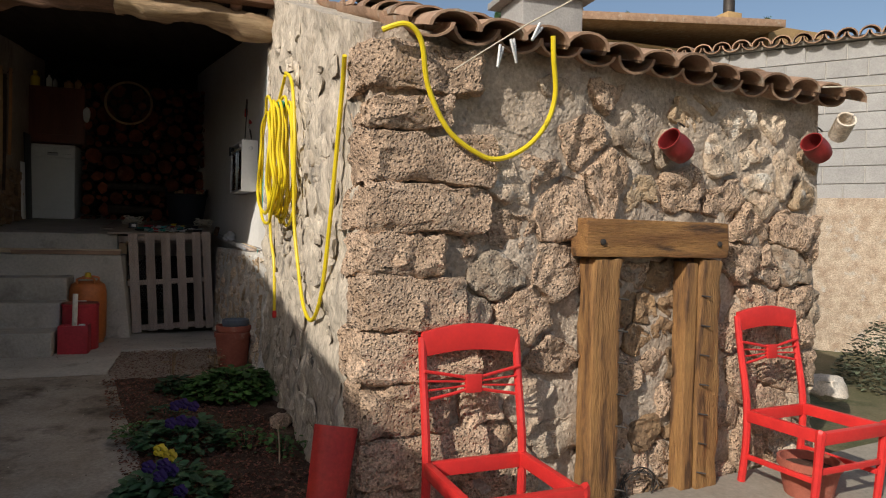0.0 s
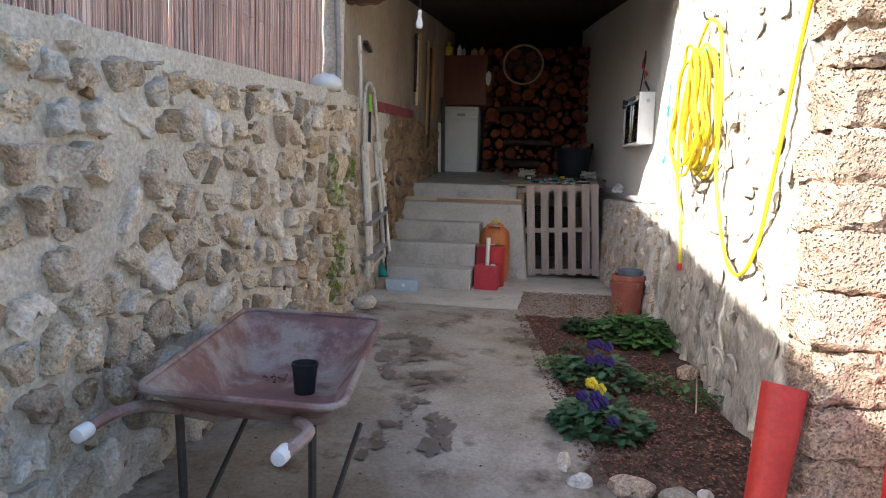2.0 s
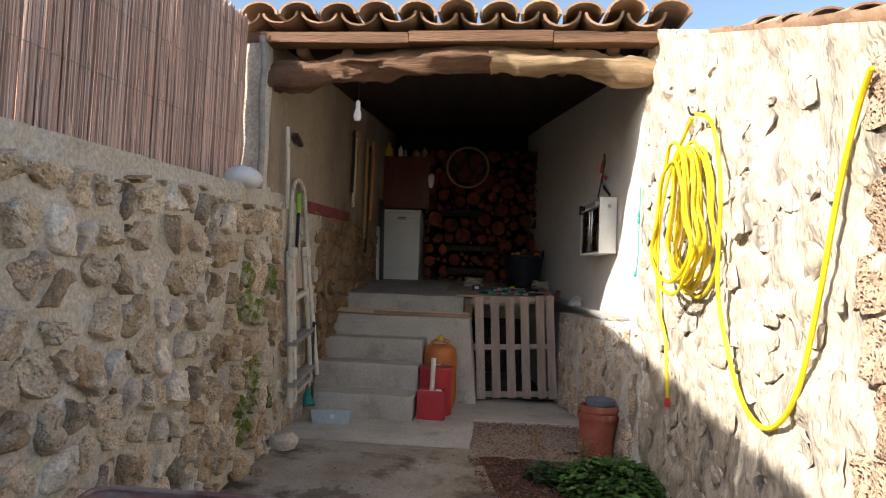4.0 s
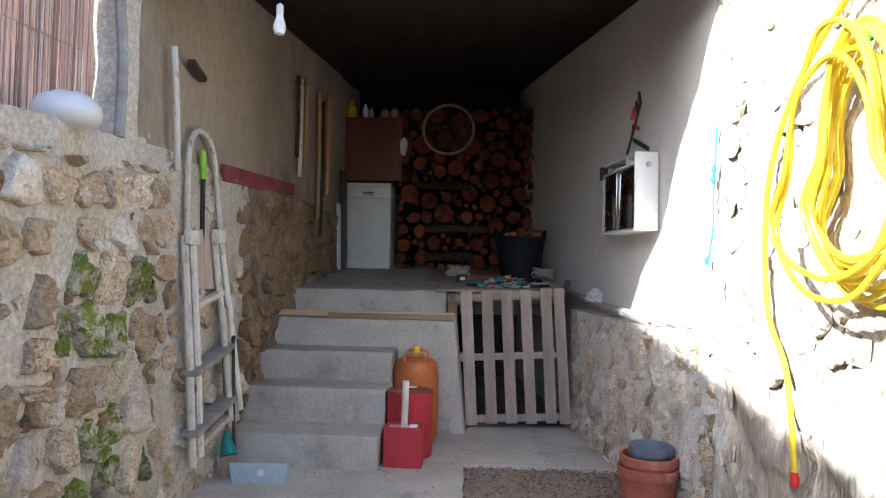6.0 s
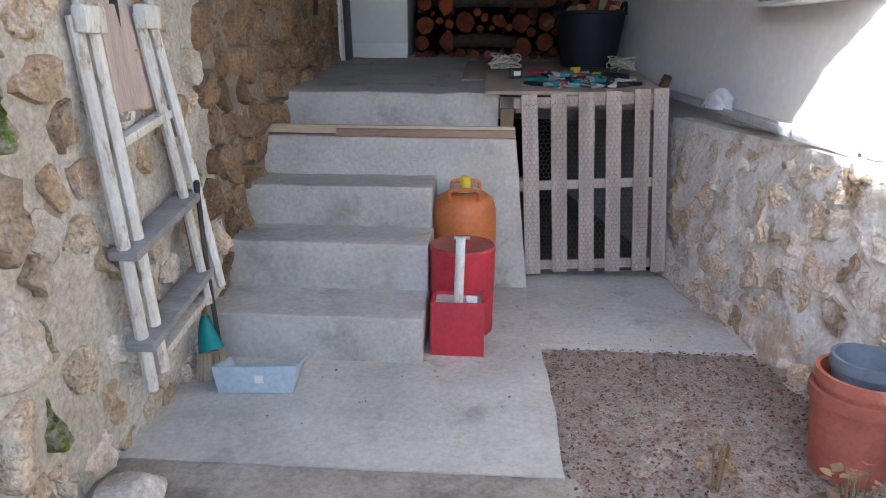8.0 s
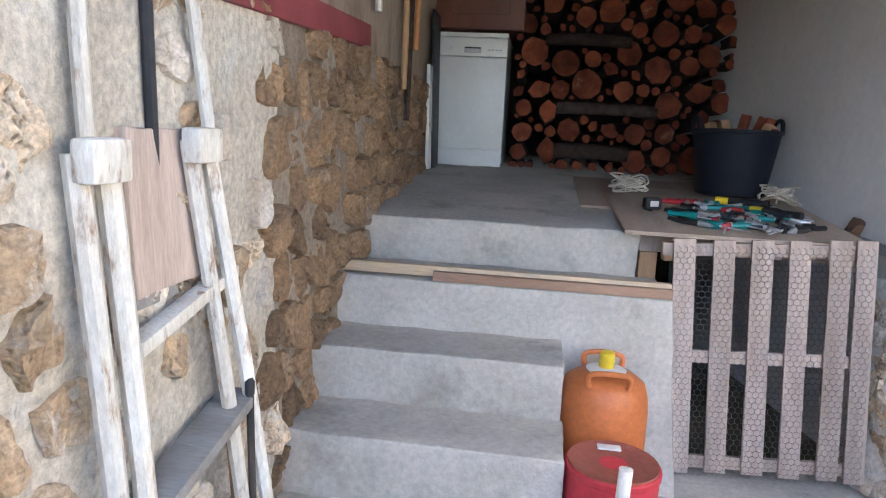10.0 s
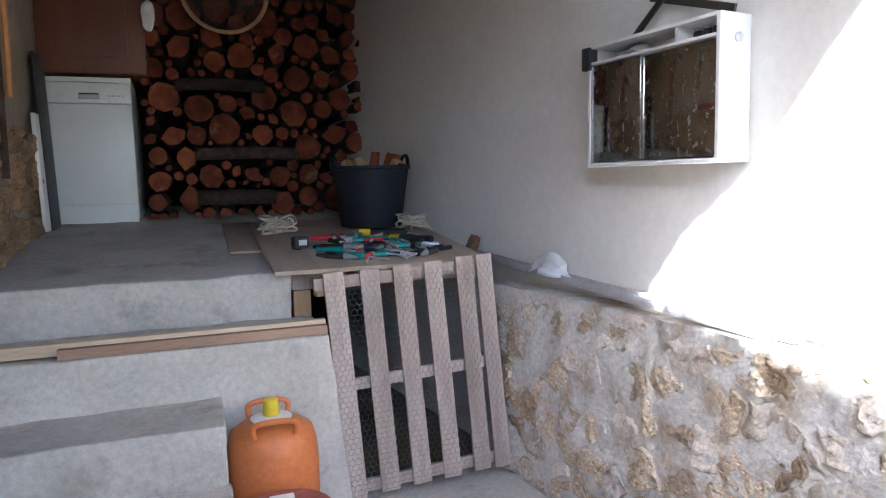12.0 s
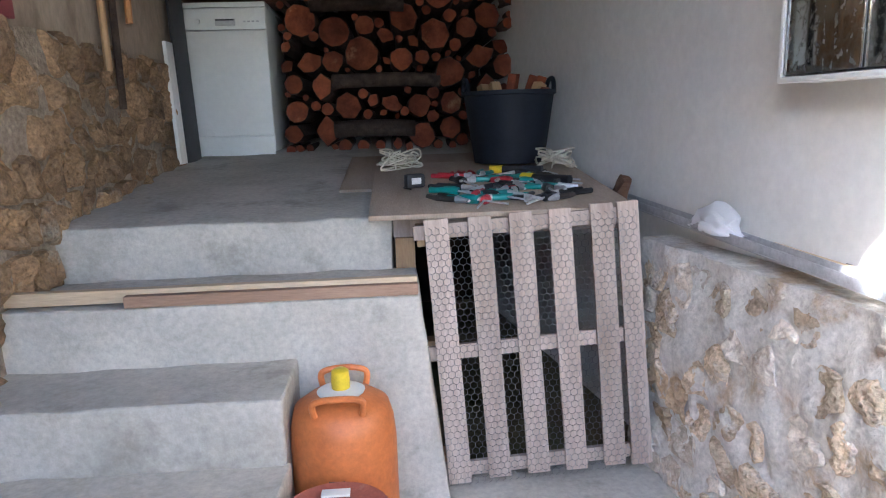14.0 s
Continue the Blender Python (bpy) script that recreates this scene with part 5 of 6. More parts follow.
def ledge():
    def bar(name, a, b, w, h, mat, thing_name, label, cat):
        t = thing(thing_name, (a + b) / 2, label, cat)
        L = (b - a).length
        part(name, box((-w / 2, -L / 2, 0), (w / 2, L / 2, h), 0.002, (b - a).to_track_quat("Y", "Z").to_matrix().to_4x4()), mat, t)

    a, b = V(0.555, 8.35, 0.955), V(0.865, 6.15, 0.832)
    ch = thing("steel_channel", (a + b) / 2, "grey steel channel bar lying on the wall ledge", "steel bar")
    L, turn = (b - a).length, (b - a).to_track_quat("Y", "Z").to_matrix().to_4x4()
    part("web", box((-0.026, -L / 2, 0), (0.026, L / 2, 0.004), 0.001, turn), M_STEEL, ch)
    for x in (-0.026, 0.023):
        part("flange", box((x, -L / 2, 0.0045), (x + 0.003, L / 2, 0.032), 0.001, turn), M_STEEL, ch)
    bar("board", V(0.785, 7.0, 0.862), V(0.895, 6.10, 0.836), 0.05, 0.02, M_PALLET, "board", "weathered board on the wall ledge", "board")
    bar("strip", V(0.805, 7.0, 0.885), V(0.915, 6.0, 0.858), 0.02, 0.012, M_PINE, "wood_strip", "thin pale wood strip on the ledge", "strip")
    bar("strip", V(0.86, 6.75, 0.875), V(0.935, 5.75, 0.86), 0.006, 0.012, M_STEPWOOD, "wood_strip", "thin grey strip leaning on the plaster", "strip")
    bag = thing("plastic_bag", (0.725, 7.18, 0.905), "crumpled clear plastic bag on the ledge", "bag")
    bm = bmesh.new()
    bmesh.ops.create_icosphere(bm, subdivisions=4, radius=0.07)
    for v in bm.verts:
        v.co = V(v.co.x * 0.6, v.co.y * 1.3, max(-0.01, v.co.z * 0.75)) + noise.noise_vector(v.co * 22) * 0.022
        v.co.z = max(0.0, v.co.z)
    part("film", bm, M_BAG, bag)
    bag.scale = (1.3, 1.5, 1.4)
    ch = thing("wood_chunk", (0.60, 7.72, 0.955), "broken brown wood chunk on the ledge", "wood chunk")
    part("chunk", roughen(box((-0.02, -0.035, 0), (0.02, 0.03, 0.08), 0.008, pose(0, 0, 0, 20, 15)), 0.01, 0.04, 2, 2), M_BEAM, ch)


ledge()


# ---- mirror cabinet ----
def cabinet():
    c = thing("wall_cabinet", pose(0.763, 6.6, 1.335, 0, 0, 8), "white wall cabinet with two spotted mirror doors and open shelf", "cabinet")
    y0, y1, x1, h = -0.285, 0.285, 0.133, 0.43
    part("side_panel", box((0, y0, 0), (x1, y0 + 0.014, h), 0.002), M_WHITE, c)
    part("side_panel", box((0, y1 - 0.014, 0), (x1, y1, h), 0.002), M_WHITE, c)
    part("bottom_panel", box((-0.004, y0 + 0.0145, 0), (x1, y1 - 0.0145, 0.014), 0.002), M_WHITE, c)
    part("top_panel", box((0, y0 + 0.0145, h - 0.012), (x1, y1 - 0.0145, h), 0.002), M_WHITE, c)
    part("shelf", box((0, y0 + 0.0145, 0.362), (x1 - 0.01, y1 - 0.0145, 0.372), 0.002), M_WHITE, c)
    part("divider", box((0.01, -0.12, 0.3725), (x1 - 0.01, -0.108, h - 0.0125), 0.001), M_WHITE, c)
    part("back_panel", box((x1 - 0.006, y0 + 0.0145, 0.0145), (x1, y1 - 0.0145, h - 0.0125)), M_WHITE, c)
    for a, b, x in ((y0 + 0.018, 0.04, 0.012), (0.03, y1 - 0.018, 0.004)):
        d = part("door", box((x, a, 0.02), (x + 0.005, b, 0.358), 0.001), M_MIRROR, c, "spotted mirror glass door")
        part("edge_strip", box((x - 0.002, b - 0.006, 0.02), (x - 0.0005, b, 0.358)), M_STEEL, d)
    part("corner_block", box((-0.012, y1 - 0.02, 0.345), (0.03, y1 + 0.02, 0.425), 0.004), M_BLACK, c, "black plastic corner block")
    part("knob", lathe([(0.014, 0), (0.016, 0.006), (0.01, 0.012)], 12, pose(0.075, y0, 0.36, 90)), M_STEEL, c)
    g = thing("work_glove", (0.805, 6.72, 1.708), "crumpled grey rag on the cabinet shelf", "rag")
    bm = bmesh.new()
    bmesh.ops.create_icosphere(bm, subdivisions=3, radius=0.06)
    for v in bm.verts:
        v.co = V(v.co.x * 0.6, v.co.y * 1.3, max(0.0, v.co.z * 0.35 + 0.01)) + noise.noise_vector(v.co * 18) * 0.015
        v.co.z = min(0.04, max(0, v.co.z))
    part("cloth", bm, M_STEPWOOD, g)
    for k, y in enumerate((6.38, 6.42, 6.46)):
        j = thing("small_jar", (0.85, y, 1.7075), "small dark jar on the cabinet shelf", "jar", group="jars on the cabinet shelf")
        part("jar", lathe([(0.015, 0), (0.016, 0.022), (0.012, 0.03)], 12), M_BLACK, j)
        part("lid", lathe([(0.013, 0.0305), (0.013, 0.038)], 12), M_STEEL, j)
    for k, (y, r, turn) in enumerate(((6.40, 72, 180), (6.74, 58, 0))):
        f = thing("bar_clamp", pose(0.88 - 0.04 * k, y, 1.80, r, 0, turn), "steel bar clamp with a red grip above the cabinet", "clamp", group="clamps above the cabinet")
        part("bar", box((-0.004, -0.012, -0.06), (0.004, 0.012, 0.46), 0.001), M_IRON, f)
        part("fixed_jaw", box((-0.006, 0.013, 0.43), (0.006, 0.09, 0.455), 0.003), M_IRON, f)
        part("sliding_jaw", box((-0.008, 0.0125, 0.36), (0.008, 0.09, 0.385), 0.003), M_IRON, f)
        part("screw", tube([(0, 0.08, 0.33), (0, 0.08, 0.42)], 0.005, 6, 1), M_STEEL, f)
        part("grip", tube([(0, 0.08, 0.25), (0, 0.08, 0.335)], 0.013, 8, 1), M_RED, f, "red grip")


cabinet()


# ---- dishwasher corner ----
def dishwasher():
    d = thing("dishwasher", (-1.185, 9.17, 1.09), "white slim dishwasher standing on the porch platform", "dishwasher")
    part("body", box((-0.225, 0.02, 0.02), (0.225, 0.58, 0.85), 0.005), M_ENAMEL, d)
    part("door", box((-0.224, 0.0, 0.115), (0.224, 0.019, 0.70), 0.006), M_ENAMEL, d)
    panel = part("control_panel", box((-0.224, -0.004, 0.703), (0.224, 0.019, 0.82), 0.006), M_ENAMEL, d)
    part("handle_recess", box((-0.055, -0.008, 0.725), (0.055, -0.0045, 0.762), 0.003), M_STEEL, panel, "grey handle recess")
    part("handle_lip", box((-0.05, -0.014, 0.752), (0.05, -0.0085, 0.76), 0.002), M_BLACK, panel)
    for k in range(4):
        part("button", box((0.10 + k * 0.024, -0.0065, 0.742), (0.114 + k * 0.024, -0.0045, 0.75), 0.001), M_STEEL, panel)
    part("dial", lathe([(0.014, 0), (0.014, 0.008), (0.01, 0.01)], 14, pose(-0.15, -0.004, 0.75, 90)), M_ENAMEL, panel)
    part("worktop", box((-0.227, -0.006, 0.824), (0.227, 0.58, 0.852), 0.004), M_ENAMEL, d)
    part("plinth", box((-0.22, 0.012, 0.0), (0.22, 0.04, 0.108), 0.003), M_ENAMEL, d)
    c = thing("wall_cupboard", (-1.15, 9.17, 1.965), "reddish brown kitchen cupboard on top of the dishwasher", "cupboard")
    part("body", box((-0.285, 0.02, 0), (0.285, 0.50, 0.64), 0.004), M_CABDOOR, c)
    door = part("door", box((-0.283, 0.0, 0.005), (0.283, 0.019, 0.635), 0.006), M_CABDOOR, c)
    bm = box((-0.19, -0.010, 0.09), (0.19, -0.001, 0.52), 0.008)
    bmesh.ops.subdivide_edges(bm, edges=[e for e in bm.edges if abs(e.verts[0].co.x - e.verts[1].co.x) > 0.2], cuts=9)
    for v in bm.verts:
        if v.co.z > 0.4:
            v.co.z += 0.05 * math.exp(-(v.co.x / 0.09) ** 2)
    part("raised_panel", bm, M_CABDOOR, door)
    for k, (x, r, h, mat) in enumerate(((-0.24, 0.05, 0.16, M_YELLOW), (-0.10, 0.03, 0.15, M_WHITE), (-0.04, 0.025, 0.11, M_STEEL), (0.1, 0.05, 0.10, M_HANDLE), (0.2, 0.04, 0.12, M_HANDLE))):
        b = thing("bottle", (-1.15 + x, 9.26, 2.605), "small bottle or tin on the brown cupboard", "bottle", group="bottles on the cupboard")
        part("body", lathe([(r * 0.9, 0), (r, 0.01), (r, h * 0.65), (r * 0.4, h * 0.85), (r * 0.4, h * 0.95)], 14), mat, b)
        part("cap", lathe([(r * 0.45, h * 0.955), (r * 0.45, h * 1.1)], 10), M_BLACK if k else M_YELLOW, b)
    for k, (x, w, h, mat) in enumerate(((-1.375, 0.015, 0.95, M_BLACK), (-1.385, 0.02, 0.62, M_WHITE))):
        b = thing("leaning_board", pose(x, 8.98 - 0.1 * k, 1.075, 0, -1.5, 0), "thin white board leaning beside the dishwasher" if k else "dark board leaning beside the dishwasher", "board")
        part("board", box((-w / 2, -0.12, 0), (w / 2, 0.12, h), 0.004), mat, b)
    s = thing("garden_sieve", pose(-0.40, 9.17, 2.48, 84, 0, 0), "round garden sieve hung in front of the log pile", "sieve")
    ring = [(0.25 * math.cos(i * math.pi / 12), 0.25 * math.sin(i * math.pi / 12), 0) for i in range(24)]
    part("hoop", tube(ring, 0.014, 8, 2, True), M_HANDLE, s)
    pieces = []
    for i in range(-19, 20):
        w = math.sqrt(max(0.0, 0.245 ** 2 - (i * 0.0125) ** 2))
        pieces += [tube_data([V(i * 0.0125, -w, 0), V(i * 0.0125, w, 0)], 0.0009, 3), tube_data([V(-w, i * 0.0125, 0), V(w, i * 0.0125, 0)], 0.0009, 3)]
    tagged(part("mesh", joined(pieces), M_IRON, s), kind="stuff")
    rg = thing("white_rag", (-0.84, 9.14, 2.30), "white rag tied on the cupboard's corner", "rag")
    bm = bmesh.new()
    bmesh.ops.create_icosphere(bm, subdivisions=3, radius=0.05)
    for v in bm.verts:
        v.co = V(v.co.x * 0.7, v.co.y * 0.5, v.co.z * 1.7) + noise.noise_vector(v.co * 25) * 0.02
    part("cloth", bm, M_WHITE, rg)


dishwasher()


def log_pile():
    rng = random.Random(17)
    pile = thing("log_pile", (0, 9.4, 1.07), "stacked firewood logs with reddish cut ends", "log pile")
    circles = []
    x0, x1, z0, z1 = -0.92, 0.47, 1.075, 2.72
    for r, tries in ((0.095, 60), (0.08, 500), (0.062, 2500), (0.045, 5000), (0.032, 7000), (0.024, 5000)):
        for _ in range(tries):
            rr = r * rng.uniform(0.85, 1.12)
            x, z = rng.uniform(x0 + rr, x1 - rr), rng.uniform(z0 + rr, z1 - rr)
            if all((x - a) ** 2 + (z - b) ** 2 > (rr + c) ** 2 * 0.88 for a, b, c in circles) and not (abs(z - 1.22) < 0.05 + rr and -0.6 < x < -0.15) and not (abs(z - 1.50) < 0.04 + rr and -0.6 < x < 0.0) and not (abs(z - 1.93) < 0.04 + rr and -0.7 < x < -0.2):
                circles.append((x, z, rr))
    circles = circles[:300]
    for x, z, r in circles:
        n = rng.choice((7, 9, 11))
        y0, y1 = 9.2 + rng.uniform(0.0, 0.12) - 9.4, 9.85 - 9.4
        a0, split = rng.uniform(0, 6.3), rng.random() < 0.38
        verts, faces = [], []
        for y, f in ((y0, 0.94), (y0 + 0.008, 1.0), (y1, 1.0)):
            for i in range(n):
                a = a0 + 2 * math.pi * i / n
                q = r * f * (1 + 0.2 * noise.noise(V(x * 40, z * 40, i * 0.9)))
                if split and math.sin(a - a0) < -0.2:
                    q *= 0.45
                verts.append(V(x + q * math.cos(a), y + 0.012 * noise.noise(V(x * 9, z * 9, i)), z - 1.07 + q * math.sin(a)))
        for k in (0, 1):
            faces += [(k * n + i, (k + 1) * n + i, (k + 1) * n + (i + 1) % n, k * n + (i + 1) % n) for i in range(n)]
        faces.append(tuple(range(n)))
        me = mesh_of("log", verts, faces, sharp=50)
        me.materials.append(M_BARK), me.materials.append(M_LOGEND)
        me.polygons[len(faces) - 1].material_index = 1
        part("log", me, None, pile)
    for xa, xb, z, r in ((-0.62, -0.14, 1.22, 0.05), (-0.62, 0.02, 1.50, 0.042), (-0.72, -0.18, 1.93, 0.04)):
        v, f = tube_data(smooth_path([V(xa, -0.12, z - 1.07), V((xa + xb) / 2, -0.13, z - 1.065), V(xb, -0.12, z - 1.075)], 5), r, 10)
        part("cross_log", mesh_of("log", v, f), M_BARK, pile)


log_pile()


# ---- pots and plants ----
def flower_pot(place, r, h, mat, label, rim=0.02, saucer=False):
    p = thing("flower_pot", place, label, "flower pot")
    part("pot", lathe([(r * 0.72, 0), (r * 0.74, 0), (r * 0.94, h - 0.035), (r, h - 0.035), (r, h), (r * 0.9, h), (r * 0.88, h - 0.03), (r * 0.68, 0.015), (0.001, 0.015)], 28), mat, p)
    return p


P1 = flower_pot((0.745, 5.72, -0.03), 0.135, 0.27, M_TERRA, "terracotta plastic pot, one of two nested by the wall")
P2 = flower_pot((0.75, 5.725, 0.03), 0.128, 0.26, M_TERRA, "reddish plastic pot nested in another pot")
P3 = flower_pot((0.76, 5.74, 0.20), 0.098, 0.13, M_GREYPLASTIC, "grey plastic pot stacked in a red pot")
P4 = flower_pot((3.30, 2.90, -0.19), 0.14, 0.17, M_TERRA, "terracotta bowl pot with soil under the chair")
soil = part("soil", lathe([(0.001, 0.135), (0.122, 0.13)], 20, cap=False), M_SOIL, P4)


def leaf_clump(name, place, r, h, count, mat, size, label, rng, flowers=()):
    p = thing(name, place, label, "plant")
    verts, faces = [], []
    for _ in range(count):
        a, q = rng.uniform(0, 6.28), math.sqrt(rng.random())
        c = V(r * q * math.cos(a), r * q * math.sin(a), h * (1 - q * q * 0.7) * rng.uniform(0.35, 1.0))
        s = size * rng.uniform(0.6, 1.25)
        d = V(math.cos(a + rng.uniform(-1, 1)), math.sin(a + rng.uniform(-1, 1)), rng.uniform(-0.3, 0.6)).normalized()
        w = d.cross(V(0, 0, 1)).normalized() * s * 0.42
        up = V(0, 0, s * 0.12)
        k = len(verts)
        verts += [c, c + d * s * 0.35 + w + up, c + d * s * 0.8 + w * 0.7, c + d * s - up, c + d * s * 0.8 - w * 0.7, c + d * s * 0.35 - w + up, c + d * s * 0.5 - up * 0.5]
        faces += [(k, k + 1, k + 6), (k + 1, k + 2, k + 6), (k + 2, k + 3, k + 6), (k + 3, k + 4, k + 6), (k + 4, k + 5, k + 6), (k + 5, k, k + 6)]
    tagged(part("leaves", mesh_of("leaves", verts, faces), mat, p), kind="stuff")
    stems = []
    for _ in range(12):
        a, q = rng.uniform(0, 6.28), r * 0.7 * rng.random()
        stems.append(tube_data([V(q * 0.3 * math.cos(a), q * 0.3 * math.sin(a), -0.02), V(q * math.cos(a), q * math.sin(a), h * 0.7)], 0.002, 4))
    tagged(part("stem_cluster", joined(stems), M_DRY if mat is M_DRY else M_LEAFDARK, p), kind="stuff")
    for x, y, z, fm in flowers:
        ring = []
        for i in range(5):
            a = i * 1.2566
            c = V(x + 0.016 * math.cos(a), y - 0.004, z + 0.016 * math.sin(a))
            n = 7
            vs = [c + V(0, -0.003, 0)] + [c + V(0.015 * math.cos(t), 0.006 * math.sin(2 * t), 0.015 * math.sin(t)) for t in [2 * math.pi * j / n for j in range(n)]]
            ring.append((vs, [(0, 1 + j, 1 + (j + 1) % n) for j in range(n)]))
        part("flower", joined(ring), fm, p)


prng = random.Random(31)
leaf_clump("green_plant", (0.74, 5.05, -0.07), 0.32, 0.16, 800, M_LEAF, 0.055, "low bright green leafy plant in the garden bed", prng)
leaf_clump("dark_plant", (0.40, 5.12, -0.07), 0.13, 0.12, 150, M_LEAFDARK, 0.05, "dark blue-green leafy plant beside the green one", prng)
leaf_clump("pansy", (0.46, 3.50, -0.15), 0.21, 0.15, 460, M_LEAFPANSY, 0.05, "pansies with purple and yellow flowers in the bed", prng, [(-0.05, 0.03, 0.21, M_YELLOW), (-0.01, 0.01, 0.19, M_YELLOW), (-0.03, -0.04, 0.17, M_PURPLE), (0.0, -0.06, 0.15, M_PURPLE), (-0.04, -0.09, 0.14, M_PURPLE), (0.04, -0.17, 0.10, M_PURPLE), (-0.09, -0.02, 0.16, M_PURPLE)])
leaf_clump("pansy", (0.47, 4.12, -0.11), 0.22, 0.15, 380, M_LEAFPANSY, 0.048, "dark pansy clump with purple flowers in the bed", prng, [(0.0, 0.08, 0.20, M_PURPLE), (0.05, 0.05, 0.19, M_PURPLE), (-0.04, 0.08, 0.19, M_PURPLE), (0.0, -0.10, 0.16, M_PURPLE), (0.05, -0.11, 0.15, M_PURPLE), (-0.05, -0.1, 0.15, M_PURPLE)])
leaf_clump("weed", (0.27, 4.25, -0.09), 0.14, 0.08, 110, M_LEAF, 0.032, "yellowish weeds beside the pansies", prng)
leaf_clump("weed", (0.78, 4.05, -0.11), 0.10, 0.10, 70, M_LEAF, 0.03, "small sprouting weed in bare soil", prng)
leaf_clump("weed", (0.95, 3.9, -0.12), 0.13, 0.12, 60, M_LEAF, 0.03, "sparse weeds in the soil by the wall", prng)
leaf_clump("weed", (0.35, 4.65, -0.11), 0.13, 0.09, 60, M_LEAFDARK, 0.035, "dark leafy weed in the garden bed", prng)
leaf_clump("dry_plant", (0.62, 5.45, -0.05), 0.09, 0.24, 70, M_DRY, 0.03, "withered brown plant beside the pots", prng)
leaf_clump("dry_plant", (0.33, 5.6, -0.04), 0.05, 0.22, 24, M_DRY, 0.025, "thin dry stalks in the bed", prng)


def bush():
    leaf_clump("rosemary_bush", (6.3, 4.7, -0.35), 0.5, 0.75, 1600, M_LEAFGREY, 0.045, "grey-green bush by the block wall", prng)


bush()


def loose_stone(place, size, mat, label, seed):
    s = thing("stone", place, label, "stone", group="loose stones")
    bm = bmesh.new()
    bmesh.ops.create_icosphere(bm, subdivisions=3, radius=1)
    for v in bm.verts:
        v.co += noise.noise_vector(v.co * 1.3 + V(seed, 0, 0)) * 0.35
        v.co = V(v.co.x * size[0], v.co.y * size[1], (v.co.z + 0.6) * size[2])
    part("rock", bm, mat, s)


for k, (x, y, sx, sy, sz, mat) in enumerate(((0.36, 2.95, 0.05, 0.04, 0.035, M_PALE), (0.30, 3.12, 0.03, 0.10, 0.025, M_PALE), (0.55, 2.93, 0.09, 0.05, 0.05, M_TUFA), (0.72, 2.90, 0.07, 0.05, 0.04, M_RUBBLE), (0.82, 2.95, 0.03, 0.03, 0.03, M_PALE), (0.98, 4.35, 0.06, 0.05, 0.05, M_TUFA), (0.96, 5.2, 0.07, 0.05, 0.05, M_PALE), (1.1, 2.83, 0.06, 0.05, 0.08, M_TUFA), (-1.0, 1.55, 0.18, 0.14, 0.10, M_TUFA), (-1.28, 5.4, 0.09, 0.09, 0.07, M_PALE), (-1.25, 4.9, 0.05, 0.06, 0.04, M_RUBBLE), (4.9, 4.2, 0.16, 0.13, 0.1, M_PALE), (4.6, 3.2, 0.35, 0.22, 0.10, M_PALE))):
    loose_stone((x, y, ground_z(y) - 0.02), (sx, sy, sz), mat, "rough loose stone on the ground", k * 3.1)
for k, (y, size) in enumerate(((2.42, 0.05), (2.68, 0.04), (2.95, 0.03), (3.75, 0.028), (4.05, 0.02))):
    loose_stone((-1.40, y, left_top(y) - 0.012), (size, size * 1.2, size * 0.7), M_PALE, "pale stone lying on the wall top", 50 + k)
ca = thing("cane", (0.92, 3.75, -0.2), "thin dry cane stuck upright in the soil", "cane")
part("cane", tube([(0, 0, -0.05), (0.005, 0.01, 0.12), (-0.005, 0, 0.26)], 0.004, 5), M_PINE, ca)


def litter(name, region, count, size, mats, label, seed):
    """Fallen leaves, crumbs and grit strewn over a patch of ground."""
    rng = random.Random(seed)
    x0, x1, y0, y1, lift = region
    t = thing(name, ((x0 + x1) / 2, (y0 + y1) / 2, ground_z((y0 + y1) / 2) + lift), label, "litter", kind="stuff")
    o = Vector(t.matrix_basis.translation)
    for m in mats:
        verts, faces = [], []
        for _ in range(count // len(mats)):
            y = rng.uniform(y0, y1)
            x = rng.uniform(x0, x1) - 0.2 * (y - (y0 + y1) / 2) * (1 if name == "dry_litter" else 0)
            c = V(x, y, ground_z(y) + lift + rng.uniform(0, 0.012)) - o
            s, a = size * rng.uniform(0.4, 1.3), rng.uniform(0, 6.3)
            d, w = V(math.cos(a), math.sin(a), rng.uniform(-0.3, 0.3)) * s, V(-math.sin(a), math.cos(a), rng.uniform(-0.3, 0.3)) * s * rng.uniform(0.3, 0.8)
            k = len(verts)
            verts += [c - d, c + w, c + d, c - w, c + V(0, 0, s * 0.5)]
            faces += [(k, k + 1, k + 4), (k + 1, k + 2, k + 4), (k + 2, k + 3, k + 4), (k + 3, k, k + 4)]
        tagged(part("bits", mesh_of("bits", verts, faces), m, t), kind="stuff")


litter("dry_litter", (0.15, 0.95, 2.95, 5.45, -0.006), 7000, 0.011, [M_LITTER, M_LITTER, M_SOIL, M_BEAM, M_LITTER], "dry leaves and crumbs on the bed", 1)
litter("grit_litter", (-0.1, 0.85, 5.5, 6.45, -0.012), 3600, 0.009, [M_GRAVEL, M_LITTER, M_RUBBLE, M_BEAM], "brown grit and leaf crumbs on the ground", 2)
litter("crumbs_on_landing", (-1.25, 0.6, 5.7, 7.0, 0.004), 90, 0.006, [M_SOIL, M_BEAM], "a few dark crumbs on the concrete", 3)
litter("crumbs_on_path", (-1.1, 0.2, 2.4, 5.4, 0.004), 160, 0.007, [M_SOIL, M_PALE], "small grit scattered on the path", 4)


